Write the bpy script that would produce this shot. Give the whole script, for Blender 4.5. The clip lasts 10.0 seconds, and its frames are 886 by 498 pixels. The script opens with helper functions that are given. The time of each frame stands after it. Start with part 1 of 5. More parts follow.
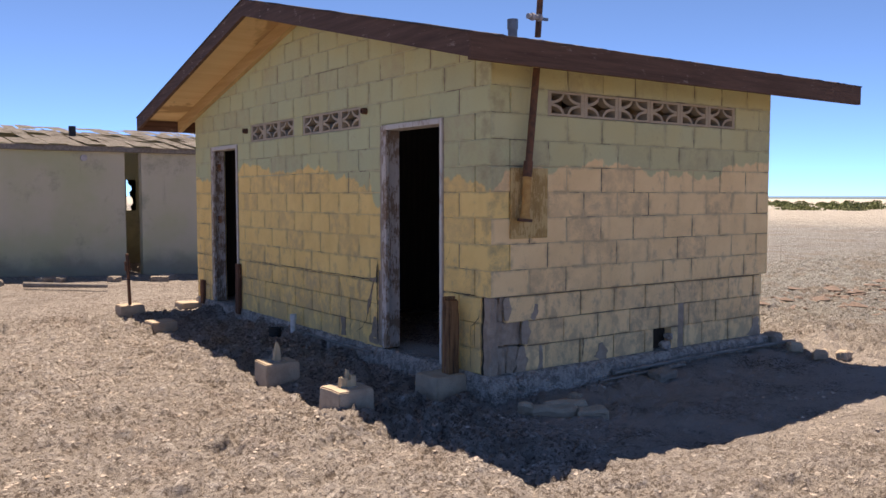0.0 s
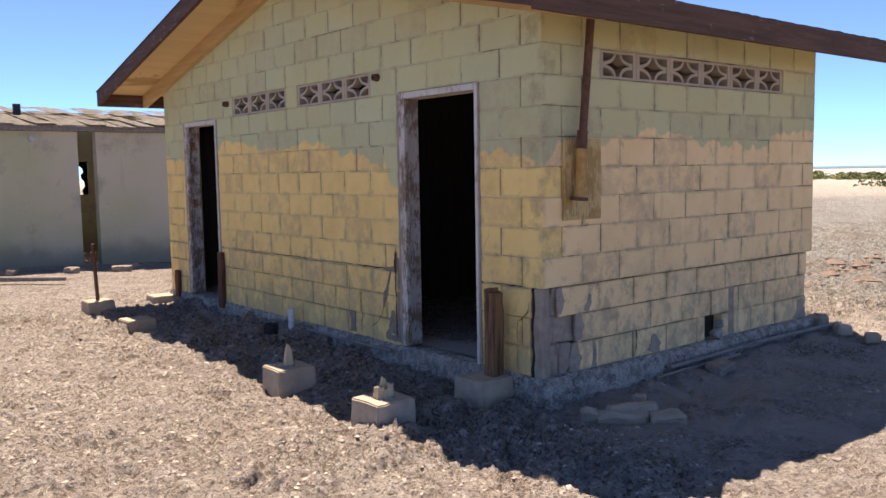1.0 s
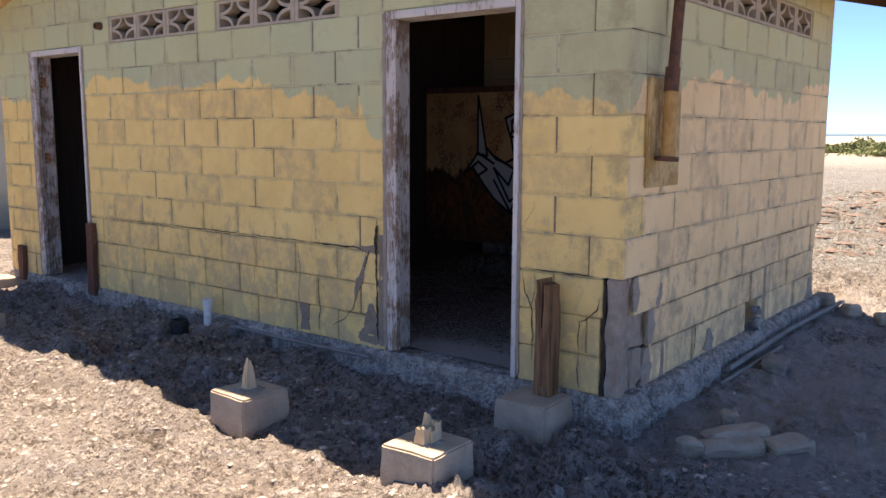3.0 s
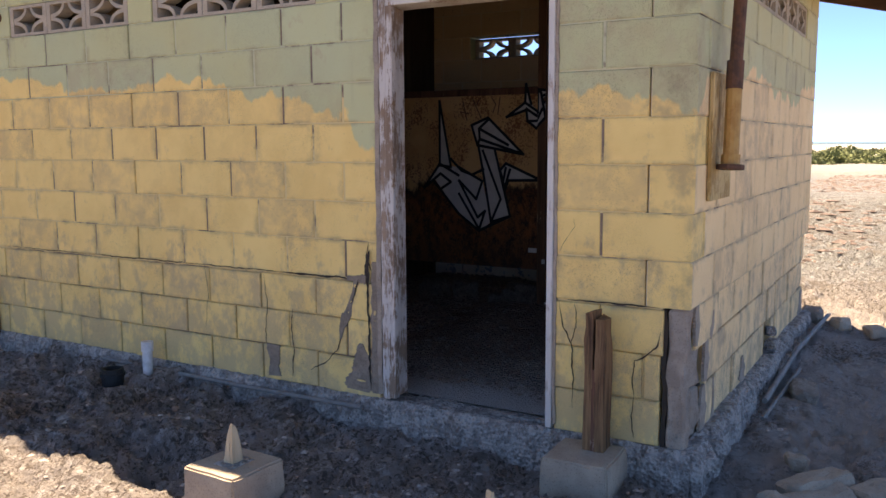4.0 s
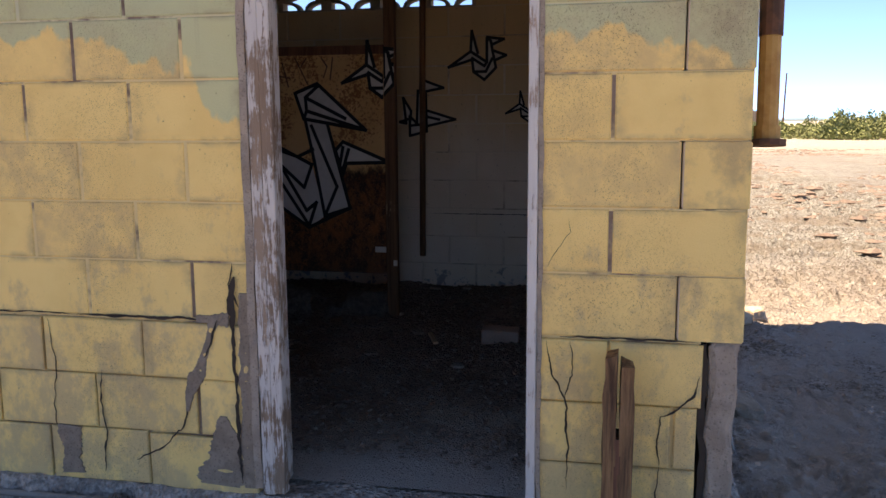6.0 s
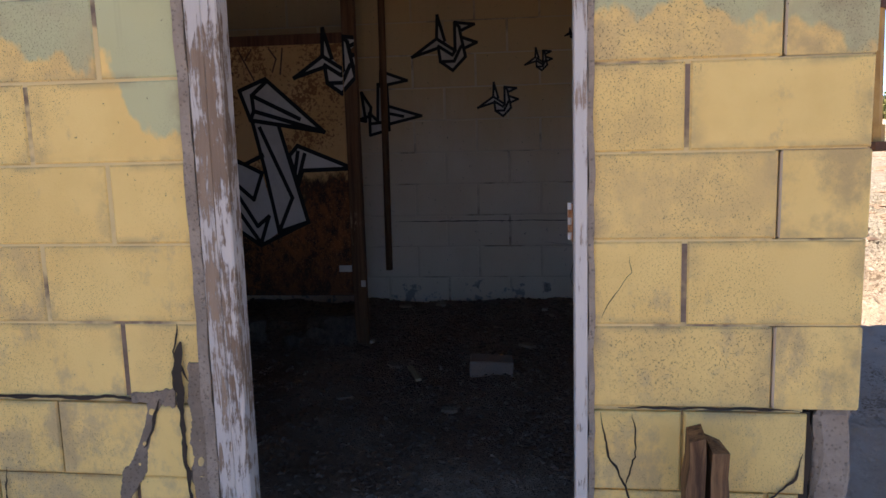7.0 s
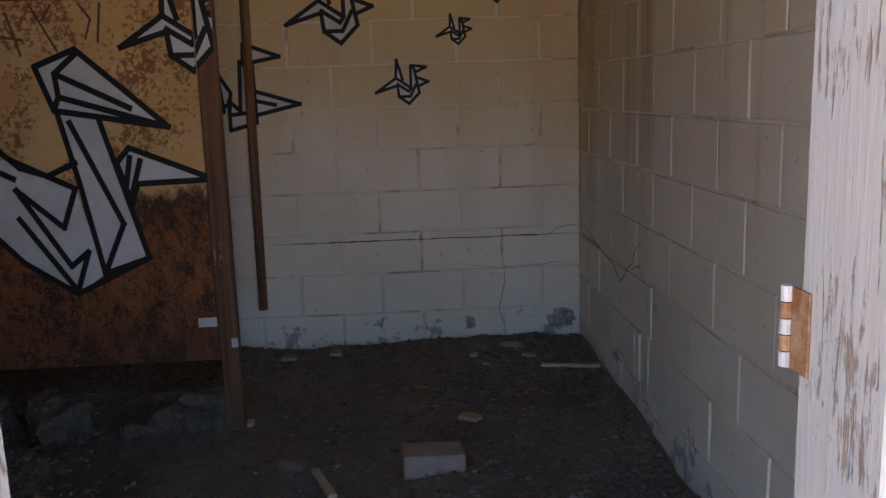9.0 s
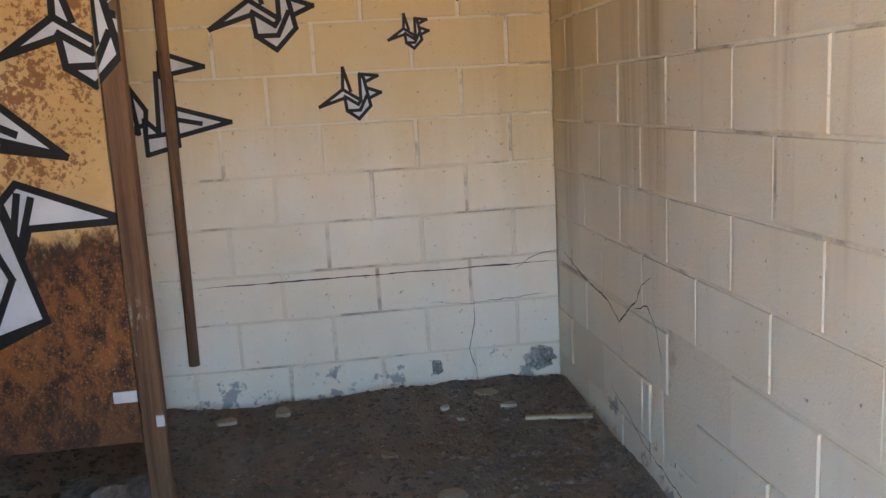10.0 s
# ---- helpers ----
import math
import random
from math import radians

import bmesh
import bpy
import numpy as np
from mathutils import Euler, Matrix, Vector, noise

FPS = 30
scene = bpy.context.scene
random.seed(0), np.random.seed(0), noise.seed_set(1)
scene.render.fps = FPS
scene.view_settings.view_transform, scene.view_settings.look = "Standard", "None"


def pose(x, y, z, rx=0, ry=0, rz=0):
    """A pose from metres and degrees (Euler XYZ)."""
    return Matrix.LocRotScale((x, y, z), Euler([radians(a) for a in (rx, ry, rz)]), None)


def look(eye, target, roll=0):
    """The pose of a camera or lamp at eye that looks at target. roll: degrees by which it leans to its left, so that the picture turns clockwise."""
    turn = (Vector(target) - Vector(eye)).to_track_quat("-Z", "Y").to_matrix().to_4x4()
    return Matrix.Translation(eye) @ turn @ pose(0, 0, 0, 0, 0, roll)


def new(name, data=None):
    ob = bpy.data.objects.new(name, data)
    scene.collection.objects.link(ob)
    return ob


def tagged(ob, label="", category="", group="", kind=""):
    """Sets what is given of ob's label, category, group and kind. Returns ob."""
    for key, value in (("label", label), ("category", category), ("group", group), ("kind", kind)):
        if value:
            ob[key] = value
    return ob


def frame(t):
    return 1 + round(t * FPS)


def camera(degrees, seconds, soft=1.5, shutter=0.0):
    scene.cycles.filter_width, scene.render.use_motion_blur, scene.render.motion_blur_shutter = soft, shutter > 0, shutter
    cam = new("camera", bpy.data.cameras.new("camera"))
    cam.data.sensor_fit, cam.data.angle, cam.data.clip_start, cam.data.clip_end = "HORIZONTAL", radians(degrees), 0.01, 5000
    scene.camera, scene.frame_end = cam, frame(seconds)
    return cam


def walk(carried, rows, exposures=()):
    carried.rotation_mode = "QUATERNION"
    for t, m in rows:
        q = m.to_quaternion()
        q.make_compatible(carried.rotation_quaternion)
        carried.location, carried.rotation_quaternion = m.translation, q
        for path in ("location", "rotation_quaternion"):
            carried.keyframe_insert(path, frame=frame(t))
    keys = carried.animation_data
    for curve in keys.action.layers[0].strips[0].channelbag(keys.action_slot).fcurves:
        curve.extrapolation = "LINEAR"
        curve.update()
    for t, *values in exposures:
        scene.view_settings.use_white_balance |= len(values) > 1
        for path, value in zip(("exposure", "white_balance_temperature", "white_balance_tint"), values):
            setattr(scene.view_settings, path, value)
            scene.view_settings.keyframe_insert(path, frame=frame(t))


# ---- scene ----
cam = camera(55.4, 10.0)
PATH = [
    (0, (0.859, 0.832, 1.584), (2.019, 2.456, 1.458), 0.0),
    (0.5, (0.853, 1.379, 1.571), (2.077, 2.952, 1.409), -0.0),
    (1, (0.859, 1.941, 1.589), (2.116, 3.487, 1.408), -1.0),
    (1.5, (0.907, 2.492, 1.612), (2.209, 3.995, 1.405), -0.4),
    (2, (0.94, 3.028, 1.563), (2.378, 4.398, 1.323), 0.2),
    (2.5, (1.043, 3.581, 1.507), (2.538, 4.882, 1.235), -0.2),
    (2.7, (1.079, 3.767, 1.528), (2.598, 5.037, 1.248), -0.2),
    (3.8, (1.216, 4.72, 1.524), (2.883, 5.798, 1.28), 0.4),
    (4, (1.362, 4.978, 1.505), (3.072, 5.986, 1.256), -0.3),
    (4.5, (1.537, 5.334, 1.49), (3.371, 6.096, 1.252), 0.5),
    (5, (1.746, 5.676, 1.484), (3.638, 6.267, 1.218), 0.3),
    (5.2, (1.869, 5.808, 1.464), (3.77, 6.365, 1.191), 0.3),
    (6.3, (2.432, 6.341, 1.491), (4.377, 6.677, 1.163), -0.6),
    (6.5, (2.54, 6.411, 1.516), (4.488, 6.702, 1.172), -0.8),
    (7, (2.911, 6.541, 1.522), (4.865, 6.81, 1.193), -1.7),
    (7.5, (3.24, 6.655, 1.53), (5.206, 6.874, 1.233), -0.2),
    (7.6, (3.324, 6.673, 1.526), (5.29, 6.868, 1.215), 0.2),
    (7.8, (3.444, 6.728, 1.527), (5.411, 6.898, 1.207), -1.5),
    (8, (3.563, 6.797, 1.528), (5.538, 6.892, 1.227), -2.0),
    (8.5, (3.854, 6.874, 1.498), (5.827, 6.864, 1.172), -1.6),
    (9, (4.163, 6.936, 1.498), (6.129, 6.840, 1.139), -1.9),
    (9.5, (4.411, 6.966, 1.482), (6.366, 6.789, 1.096), -2.2),
    (10, (4.736, 7.025, 1.521), (6.688, 6.766, 1.173), -3.1),
]
EXPOSURES = [(0.0, 1.17, 8214, 15), (1.0, 1.52, 8299, 15), (2.5, 1.83, 8374, 15), (4.5, 2.1, 9392, 14), (5.2, 2.1, 9397, 14), (6.5, 2.11, 10371, 15), (7.5, 2.71, 9121, 12), (8.2, 3.0, 8651, 11), (8.5, 3.12, 8843, 11), (9.0, 4.02, 11396, 11), (9.5, 5.02, 12629, 9), (10.0, 5.75, 12777, 7)]
walk(cam, [(t, look(eye, target, roll)) for t, eye, target, roll in PATH], EXPOSURES)

# ---- world, sun ----
SUN_TO = Vector((0.38, 1.03, 2.52)).normalized()
world = bpy.data.worlds.new("world")
scene.world = world
world.use_nodes = True
_n = world.node_tree.nodes
_sky = _n.new("ShaderNodeTexSky")
_sky.sky_type = "NISHITA"
_sky.sun_disc = False
_sky.sun_elevation = math.asin(SUN_TO.z)
_sky.sun_rotation = math.atan2(SUN_TO.x, SUN_TO.y)
_sky.air_density, _sky.dust_density, _sky.ozone_density = 1.5, 0.0, 2.6
_sky.altitude = 15000
_tint = _n.new("ShaderNodeMix")
_tint.data_type, _tint.blend_type = "RGBA", "MULTIPLY"
_tint.inputs[0].default_value = 1.0
_tint.inputs[7].default_value = (0.74, 0.92, 1.06, 1.0)
world.node_tree.links.new(_sky.outputs["Color"], _tint.inputs[6])
world.node_tree.links.new(_tint.outputs[2], _n["Background"].inputs["Color"])
_n["Background"].inputs["Strength"].default_value = 0.150
sun_data = bpy.data.lights.new("sun", "SUN")
sun_data.energy, sun_data.angle, sun_data.color = 4.0, radians(0.5), (1.0, 0.955, 0.90)
sun = new("sun", sun_data)
sun.matrix_world = look(SUN_TO * 40, (0, 0, 0))

# ---- materials ----


def material(name, rough=0.85, metal=0.0):
    m = bpy.data.materials.new(name)
    m.use_nodes = True
    b = m.node_tree.nodes["Principled BSDF"]
    b.inputs["Roughness"].default_value = rough
    b.inputs["Metallic"].default_value = metal
    b.inputs["Specular IOR Level"].default_value = 0.25
    return m, m.node_tree, b


class Net:
    """Short words for building a node tree."""

    def __init__(self, name, rough=0.85, metal=0.0):
        self.m, self.t, self.b = material(name, rough, metal)

    def node(self, kind, **kw):
        n = self.t.nodes.new(kind)
        for k, v in kw.items():
            if k == "operation":
                n.operation = v
            elif k == "data_type":
                n.data_type = v
            elif k == "blend_type":
                n.blend_type = v
            elif k == "feature":
                n.feature = v
        return n

    def link(self, a, b):
        self.t.links.new(a, b)

    def put(self, sock, v):
        if isinstance(v, (int, float)):
            sock.default_value = v
        elif isinstance(v, tuple):
            sock.default_value = (*v, 1.0) if len(v) == 3 and sock.type == "RGBA" else v
        else:
            self.link(v, sock)

    def pos(self, scale=(1, 1, 1), shift=(0, 0, 0), local=False):
        src = self.node("ShaderNodeTexCoord").outputs["Object"] if local else self.node("ShaderNodeNewGeometry").outputs["Position"]
        mp = self.node("ShaderNodeMapping")
        self.link(src, mp.inputs["Vector"])
        mp.inputs["Scale"].default_value = scale
        mp.inputs["Location"].default_value = shift
        return mp.outputs["Vector"]

    def noise(self, scale, detail=4, rough=0.6, vec=None, distort=0.0):
        n = self.node("ShaderNodeTexNoise")
        n.inputs["Scale"].default_value = scale
        n.inputs["Detail"].default_value = detail
        n.inputs["Roughness"].default_value = rough
        n.inputs["Distortion"].default_value = distort
        self.link(vec if vec is not None else self.pos(), n.inputs["Vector"])
        return n.outputs["Fac"]

    def cells(self, scale, vec=None, feature="F1"):
        n = self.node("ShaderNodeTexVoronoi", feature=feature)
        n.inputs["Scale"].default_value = scale
        self.link(vec if vec is not None else self.pos(), n.inputs["Vector"])
        return n.outputs["Distance"]

    def band(self, v, lo, hi, a=0.0, b=1.0):
        n = self.node("ShaderNodeMapRange")
        n.interpolation_type = "SMOOTHSTEP"
        self.put(n.inputs["Value"], v)
        for k, x in zip(("From Min", "From Max", "To Min", "To Max"), (lo, hi, a, b)):
            n.inputs[k].default_value = x
        return n.outputs["Result"]

    def band_linear(self, v, lo, hi):
        n = self.node("ShaderNodeMapRange")
        self.put(n.inputs["Value"], v)
        n.inputs["From Min"].default_value, n.inputs["From Max"].default_value = lo, hi
        return n.outputs["Result"]

    def math(self, op, a, b=0.0):
        n = self.node("ShaderNodeMath", operation=op)
        self.put(n.inputs[0], a)
        self.put(n.inputs[1], b)
        return n.outputs[0]

    def mix(self, f, a, b, how="MIX"):
        n = self.node("ShaderNodeMix", data_type="RGBA", blend_type=how)
        self.put(n.inputs[0], f)
        self.put(n.inputs[6], a)
        self.put(n.inputs[7], b)
        return n.outputs[2]

    def axis(self, which):
        s = self.node("ShaderNodeSeparateXYZ")
        self.link(self.node("ShaderNodeNewGeometry").outputs["Position"], s.inputs[0])
        return s.outputs[which]

    def chance(self):
        return self.node("ShaderNodeObjectInfo").outputs["Random"]

    def island(self):
        return self.node("ShaderNodeNewGeometry").outputs["Random Per Island"]

    def done(self, colour, bump=None, depth=0.01, rough=None):
        self.put(self.b.inputs["Base Color"], colour)
        if rough is not None:
            self.put(self.b.inputs["Roughness"], rough)
        if bump is not None:
            n = self.node("ShaderNodeBump")
            n.inputs["Strength"].default_value = 1.0
            n.inputs["Distance"].default_value = depth
            self.link(bump, n.inputs["Height"])
            self.link(n.outputs["Normal"], self.b.inputs["Normal"])
        return self.m


def ramp(net, v, points, lo, hi):
    """A value that follows (where, height) points along v."""
    r = net.node("ShaderNodeValToRGB")
    a, b = points[0][0], points[-1][0]
    net.link(net.band_linear(v, a, b), r.inputs["Fac"])
    e = r.color_ramp.elements
    while len(e) < len(points):
        e.new(0.5)
    for k, (p, h) in enumerate(points):
        e[k].position = k / 1000.0
    for k in range(len(points) - 1, -1, -1):
        e[k].position = (points[k][0] - a) / (b - a)
    for k, (p, h) in enumerate(points):
        f = (h - lo) / (hi - lo)
        e[k].color = (f, f, f, 1.0)
    return net.math("ADD", net.math("MULTIPLY", r.outputs["Color"], hi - lo), lo)


FRONT_EDGE = [(5.85, 1.64), (6.10, 1.68), (6.28, 1.75), (6.47, 1.73), (7.43, 1.49), (7.56, 1.54), (7.60, 1.62), (7.86, 1.69), (8.08, 1.76), (8.45, 1.81), (8.78, 1.84), (8.90, 1.93), (9.05, 1.85), (9.9, 1.87), (10.4, 1.98), (10.8, 1.90), (11.8, 1.77), (12.35, 1.81)]
SIDE_EDGE = [(4.88, 1.62), (5.10, 1.80), (5.50, 1.79), (5.96, 1.84), (6.38, 1.88), (6.69, 1.79), (7.64, 1.76), (7.74, 1.87), (8.47, 1.93)]


def wall_paint(name, along, edge, yellow, green, lower, dirt_low, grime):
    """Two coats over block: an ochre one below, a pale green one above a brushed, wavy edge."""
    n = Net(name, 0.8)
    z = n.axis("Z")
    lobes = n.noise(1.0, 2, 0.5, n.pos((5.0, 5.0, 4.0)))
    bristle = n.noise(1.0, 3, 0.6, n.pos((16.0, 16.0, 11.0)))
    e = n.math("SUBTRACT", z, ramp(n, n.axis(along), edge, 1.4, 2.1))
    e = n.math("ADD", e, n.math("ADD", n.math("MULTIPLY", n.math("SUBTRACT", lobes, 0.5), 0.22), n.math("MULTIPLY", n.math("SUBTRACT", bristle, 0.5), 0.10)))
    up = n.math("MULTIPLY", n.band(e, -0.012, 0.012), n.band(n.math("ADD", n.noise(38.0, 4, 0.7), n.band(e, -0.02, 0.09)), 0.36, 0.50))
    big = n.noise(1.1, 3)
    y2 = n.mix(n.band(n.noise(4.0, 5), 0.35, 0.7), yellow, tuple(c * f for c, f in zip(yellow, (0.93, 0.90, 0.86))))
    y2 = n.mix(n.math("MULTIPLY", n.chance(), 0.30), y2, tuple(c * f for c, f in zip(yellow, (0.92, 0.87, 0.82))))
    g2 = n.mix(n.band(big, 0.35, 0.65), green, tuple(c * f for c, f in zip(green, (1.04, 0.95, 0.84))))
    g2 = n.mix(n.math("MULTIPLY", n.chance(), 0.3), g2, tuple(c * 0.85 for c in green))
    col = n.mix(up, y2, g2)
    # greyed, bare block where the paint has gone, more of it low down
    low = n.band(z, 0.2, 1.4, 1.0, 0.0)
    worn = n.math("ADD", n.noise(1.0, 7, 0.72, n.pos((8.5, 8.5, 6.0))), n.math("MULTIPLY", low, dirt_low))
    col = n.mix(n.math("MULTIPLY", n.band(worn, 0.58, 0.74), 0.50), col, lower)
    # grime that gathers along the arrises of each block
    loc = n.node("ShaderNodeSeparateXYZ")
    n.link(n.node("ShaderNodeTexCoord").outputs["Object"], loc.inputs[0])
    rim = n.math("MAXIMUM", n.math("MULTIPLY", n.math("ABSOLUTE", loc.outputs["X"]), 5.0), n.math("MULTIPLY", n.math("ABSOLUTE", loc.outputs["Z"]), 9.8))
    rim = n.math("MULTIPLY", n.band(rim, 0.72, 1.0), n.band(n.noise(6.0, 5, 0.7), 0.42, 0.66))
    col = n.mix(n.math("MULTIPLY", rim, 0.35 + grime * 0.5), col, tuple(c * 0.7 for c in lower))
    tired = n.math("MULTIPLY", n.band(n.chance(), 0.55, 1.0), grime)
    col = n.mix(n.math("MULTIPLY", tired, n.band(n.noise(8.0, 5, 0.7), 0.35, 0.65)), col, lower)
    # clusters of open pores
    cluster = n.band(n.math("ADD", n.noise(2.7, 4, 0.6), n.math("MULTIPLY", n.chance(), 0.08)), 0.43, 0.64)
    bits = n.noise(280.0, 3, 0.6)
    pit = n.math("MAXIMUM", n.math("MULTIPLY", n.band(bits, 0.595, 0.66), n.math("MULTIPLY", cluster, 0.68)), n.math("MULTIPLY", n.band(n.noise(75.0, 3, 0.6), 0.71, 0.75), 0.6))
    col = n.mix(pit, col, (0.13, 0.10, 0.07))
    # long thin dirt runs
    runs = n.band(n.noise(1.0, 5, 0.7, n.pos((7.0, 7.0, 0.5))), 0.60, 0.82)
    col = n.mix(n.math("MULTIPLY", runs, grime), col, (0.20, 0.15, 0.11))
    fine = n.noise(160.0, 3, 0.7)
    h = n.math("SUBTRACT", n.math("MULTIPLY", fine, 0.5), n.math("MULTIPLY", pit, 0.8))
    return n.done(col, h, 0.0022)


M = {}
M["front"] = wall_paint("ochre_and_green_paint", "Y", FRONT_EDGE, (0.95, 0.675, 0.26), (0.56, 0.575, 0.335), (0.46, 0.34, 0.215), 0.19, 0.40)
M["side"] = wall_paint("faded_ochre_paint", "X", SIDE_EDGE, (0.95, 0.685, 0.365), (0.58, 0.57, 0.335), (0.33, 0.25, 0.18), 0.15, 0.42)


def inside_paint():
    n = Net("stained_cream_paint", 0.7)
    z = n.axis("Z")
    base = n.mix(n.band(n.noise(1.3, 3), 0.35, 0.65), (0.78, 0.68, 0.55), (0.71, 0.60, 0.46))
    warm = n.band(n.math("ADD", z, n.math("MULTIPLY", n.noise(1.0, 5, 0.65, n.pos((2.4, 2.4, 0.5))), 1.1)), 1.45, 2.3)
    warm = n.math("MULTIPLY", warm, n.band(n.axis("X"), 6.9, 8.1, 0.35, 1.0))
    base = n.mix(n.math("MULTIPLY", warm, 0.85), base, (0.62, 0.43, 0.21))
    runs = n.band(n.noise(1.0, 5, 0.7, n.pos((3.0, 3.0, 0.16))), 0.51, 0.71)
    runs = n.math("MULTIPLY", runs, n.band(n.axis("X"), 8.262, 8.27, 1.0, 0.22))
    runs = n.math("MULTIPLY", runs, n.band(z, 0.7, 1.6, 0.25, 1.0))
    base = n.mix(n.math("MULTIPLY", runs, 0.85), base, (0.36, 0.22, 0.10))
    base = n.mix(n.math("MULTIPLY", n.chance(), 0.10), base, (0.68, 0.59, 0.50))
    low = n.math("ADD", n.noise(7.0, 6, 0.7), n.band(z, 0.25, 0.62, 0.18, 0.0))
    base = n.mix(n.band(low, 0.70, 0.75), base, (0.33, 0.31, 0.28))
    spots = n.band(n.noise(42.0, 4, 0.75), 0.64, 0.70)
    base = n.mix(n.math("MULTIPLY", spots, 0.8), base, (0.14, 0.11, 0.09))
    return n.done(base, n.noise(120.0, 4, 0.7), 0.002)


M["inside"] = inside_paint()


def stone(name, a, b, scale=6.0, depth=0.02, fine=90.0):
    n = Net(name, 0.92)
    col = n.mix(n.band(n.noise(scale, 6, 0.65), 0.35, 0.65), a, b)
    col = n.mix(n.math("MULTIPLY", n.chance(), 0.3), col, tuple(c * 0.7 for c in a))
    pits = n.band(n.cells(fine), 0.15, 0.35, 1.0, 0.0)
    col = n.mix(n.math("MULTIPLY", pits, 0.4), col, tuple(c * 0.35 for c in a))
    return n.done(col, n.math("ADD", n.noise(scale * 4, 8, 0.7), n.math("MULTIPLY", pits, -0.2)), depth)


def joint(name, dark, paint, upper, edge, share, bed_share, open_below=-1.0):
    n = Net(name, 0.92)
    z = n.axis("Z")
    c = n.mix(n.band(n.noise(14.0, 5, 0.7), 0.35, 0.65), dark, tuple(x * 1.6 for x in dark))
    coat = n.mix(n.band(z, edge - 0.05, edge + 0.05), paint, upper)
    k = n.math("FRACT", n.math("DIVIDE", n.math("ADD", z, 20.3 - 0.8 + 0.1015), 0.203))
    bed = n.band(n.math("ABSOLUTE", n.math("SUBTRACT", k, 0.5)), 0.035, 0.05, 1.0, 0.0)
    f = n.math("ADD", n.noise(2.2, 5, 0.65), n.math("MULTIPLY", bed, share - bed_share))
    closed = n.band(z, open_below - 0.005, open_below + 0.005, 0.15, 1.0)
    c = n.mix(n.math("MULTIPLY", n.math("MULTIPLY", n.band(f, share - 0.02, share + 0.07), 0.92), closed), c, coat)
    return n.done(c, n.noise(70.0, 5), 0.004)


M["mortar"] = joint("dirty_mortar", (0.17, 0.12, 0.09), (0.80, 0.60, 0.29), (0.58, 0.57, 0.37), 1.80, 0.48, 0.40)
M["mortar_side"] = joint("dark_mortar", (0.10, 0.075, 0.058), (0.66, 0.49, 0.29), (0.52, 0.48, 0.30), 1.83, 0.45, 0.42, 0.797)
M["mortar_in"] = joint("pale_mortar", (0.34, 0.27, 0.20), (0.71, 0.61, 0.48), (0.64, 0.52, 0.36), 2.0, 0.40, 0.40)
M["concrete"] = stone("weathered_concrete", (0.47, 0.38, 0.30), (0.35, 0.275, 0.215), 11.0, 0.012)
def aggregate():
    n = Net("crumbling_grey_concrete", 0.95)
    a = n.mix(n.band(n.noise(16.0, 6, 0.7), 0.42, 0.58), (0.37, 0.32, 0.285), (0.62, 0.55, 0.49))
    a = n.mix(n.band(n.cells(55.0), 0.10, 0.40, 0.35, 0.0), a, (0.12, 0.10, 0.09))
    return n.done(a, n.math("ADD", n.noise(34.0, 6, 0.7), n.cells(55.0)), 0.03)


M["footing"] = aggregate()
M["pier"] = stone("tan_cast_concrete", (0.50, 0.395, 0.295), (0.40, 0.31, 0.235), 6.0, 0.006)
M["rubble"] = stone("grey_rubble", (0.30, 0.25, 0.21), (0.40, 0.34, 0.28), 8.0, 0.02)
M["brick"] = stone("pinkish_brick", (0.42, 0.28, 0.22), (0.34, 0.24, 0.20), 12.0, 0.004)


def timber(name, a, b, along, peel=None, peel_amount=0.5, scale=22.0):
    n = Net(name, 0.85)
    s = [1.0, 1.0, 1.0]
    s[along] = 0.06
    v = n.pos(tuple(s))
    grain = n.noise(scale, 6, 0.7, v, 0.3)
    col = n.mix(n.band(grain, 0.3, 0.7), a, b)
    col = n.mix(n.math("MULTIPLY", n.chance(), 0.25), col, tuple(c * 0.6 for c in a))
    h = grain
    if peel:
        s2 = [1.0, 1.0, 1.0]
        s2[along] = 0.11
        p = n.math("ADD", n.math("MULTIPLY", n.noise(85.0, 6, 0.72, n.pos(tuple(s2)), 0.6), 0.5), n.math("MULTIPLY", n.noise(7.0, 5, 0.65), 0.5))
        f = n.band(p, peel_amount - 0.03, peel_amount + 0.035)
        col = n.mix(f, col, peel)
        h = n.math("ADD", grain, n.math("MULTIPLY", f, 0.4))
    return n.done(col, h, 0.003)


M["fascia_x"] = timber("dark_brown_fascia", (0.095, 0.05, 0.034), (0.19, 0.10, 0.068), 0, (0.26, 0.18, 0.14), 0.60)
M["fascia_y"] = timber("dark_brown_barge", (0.085, 0.048, 0.036), (0.15, 0.085, 0.062), 1, (0.28, 0.20, 0.16), 0.60)


def plywood():
    n = Net("water_stained_plywood", 0.85)
    c = n.mix(n.band(n.noise(9.0, 6, 0.7, n.pos((0.06, 1, 1)), 0.3), 0.3, 0.7), (0.74, 0.55, 0.31), (0.66, 0.46, 0.24))
    c = n.mix(n.math("MULTIPLY", n.band(n.noise(1.1, 4, 0.6, None, 0.8), 0.55, 0.62), 0.7), c, (0.34, 0.20, 0.09))
    c = n.mix(n.math("MULTIPLY", n.band(n.noise(3.0, 6, 0.72), 0.66, 0.70), 0.7), c, (0.13, 0.075, 0.04))
    return n.done(c, n.noise(60.0, 4), 0.002)


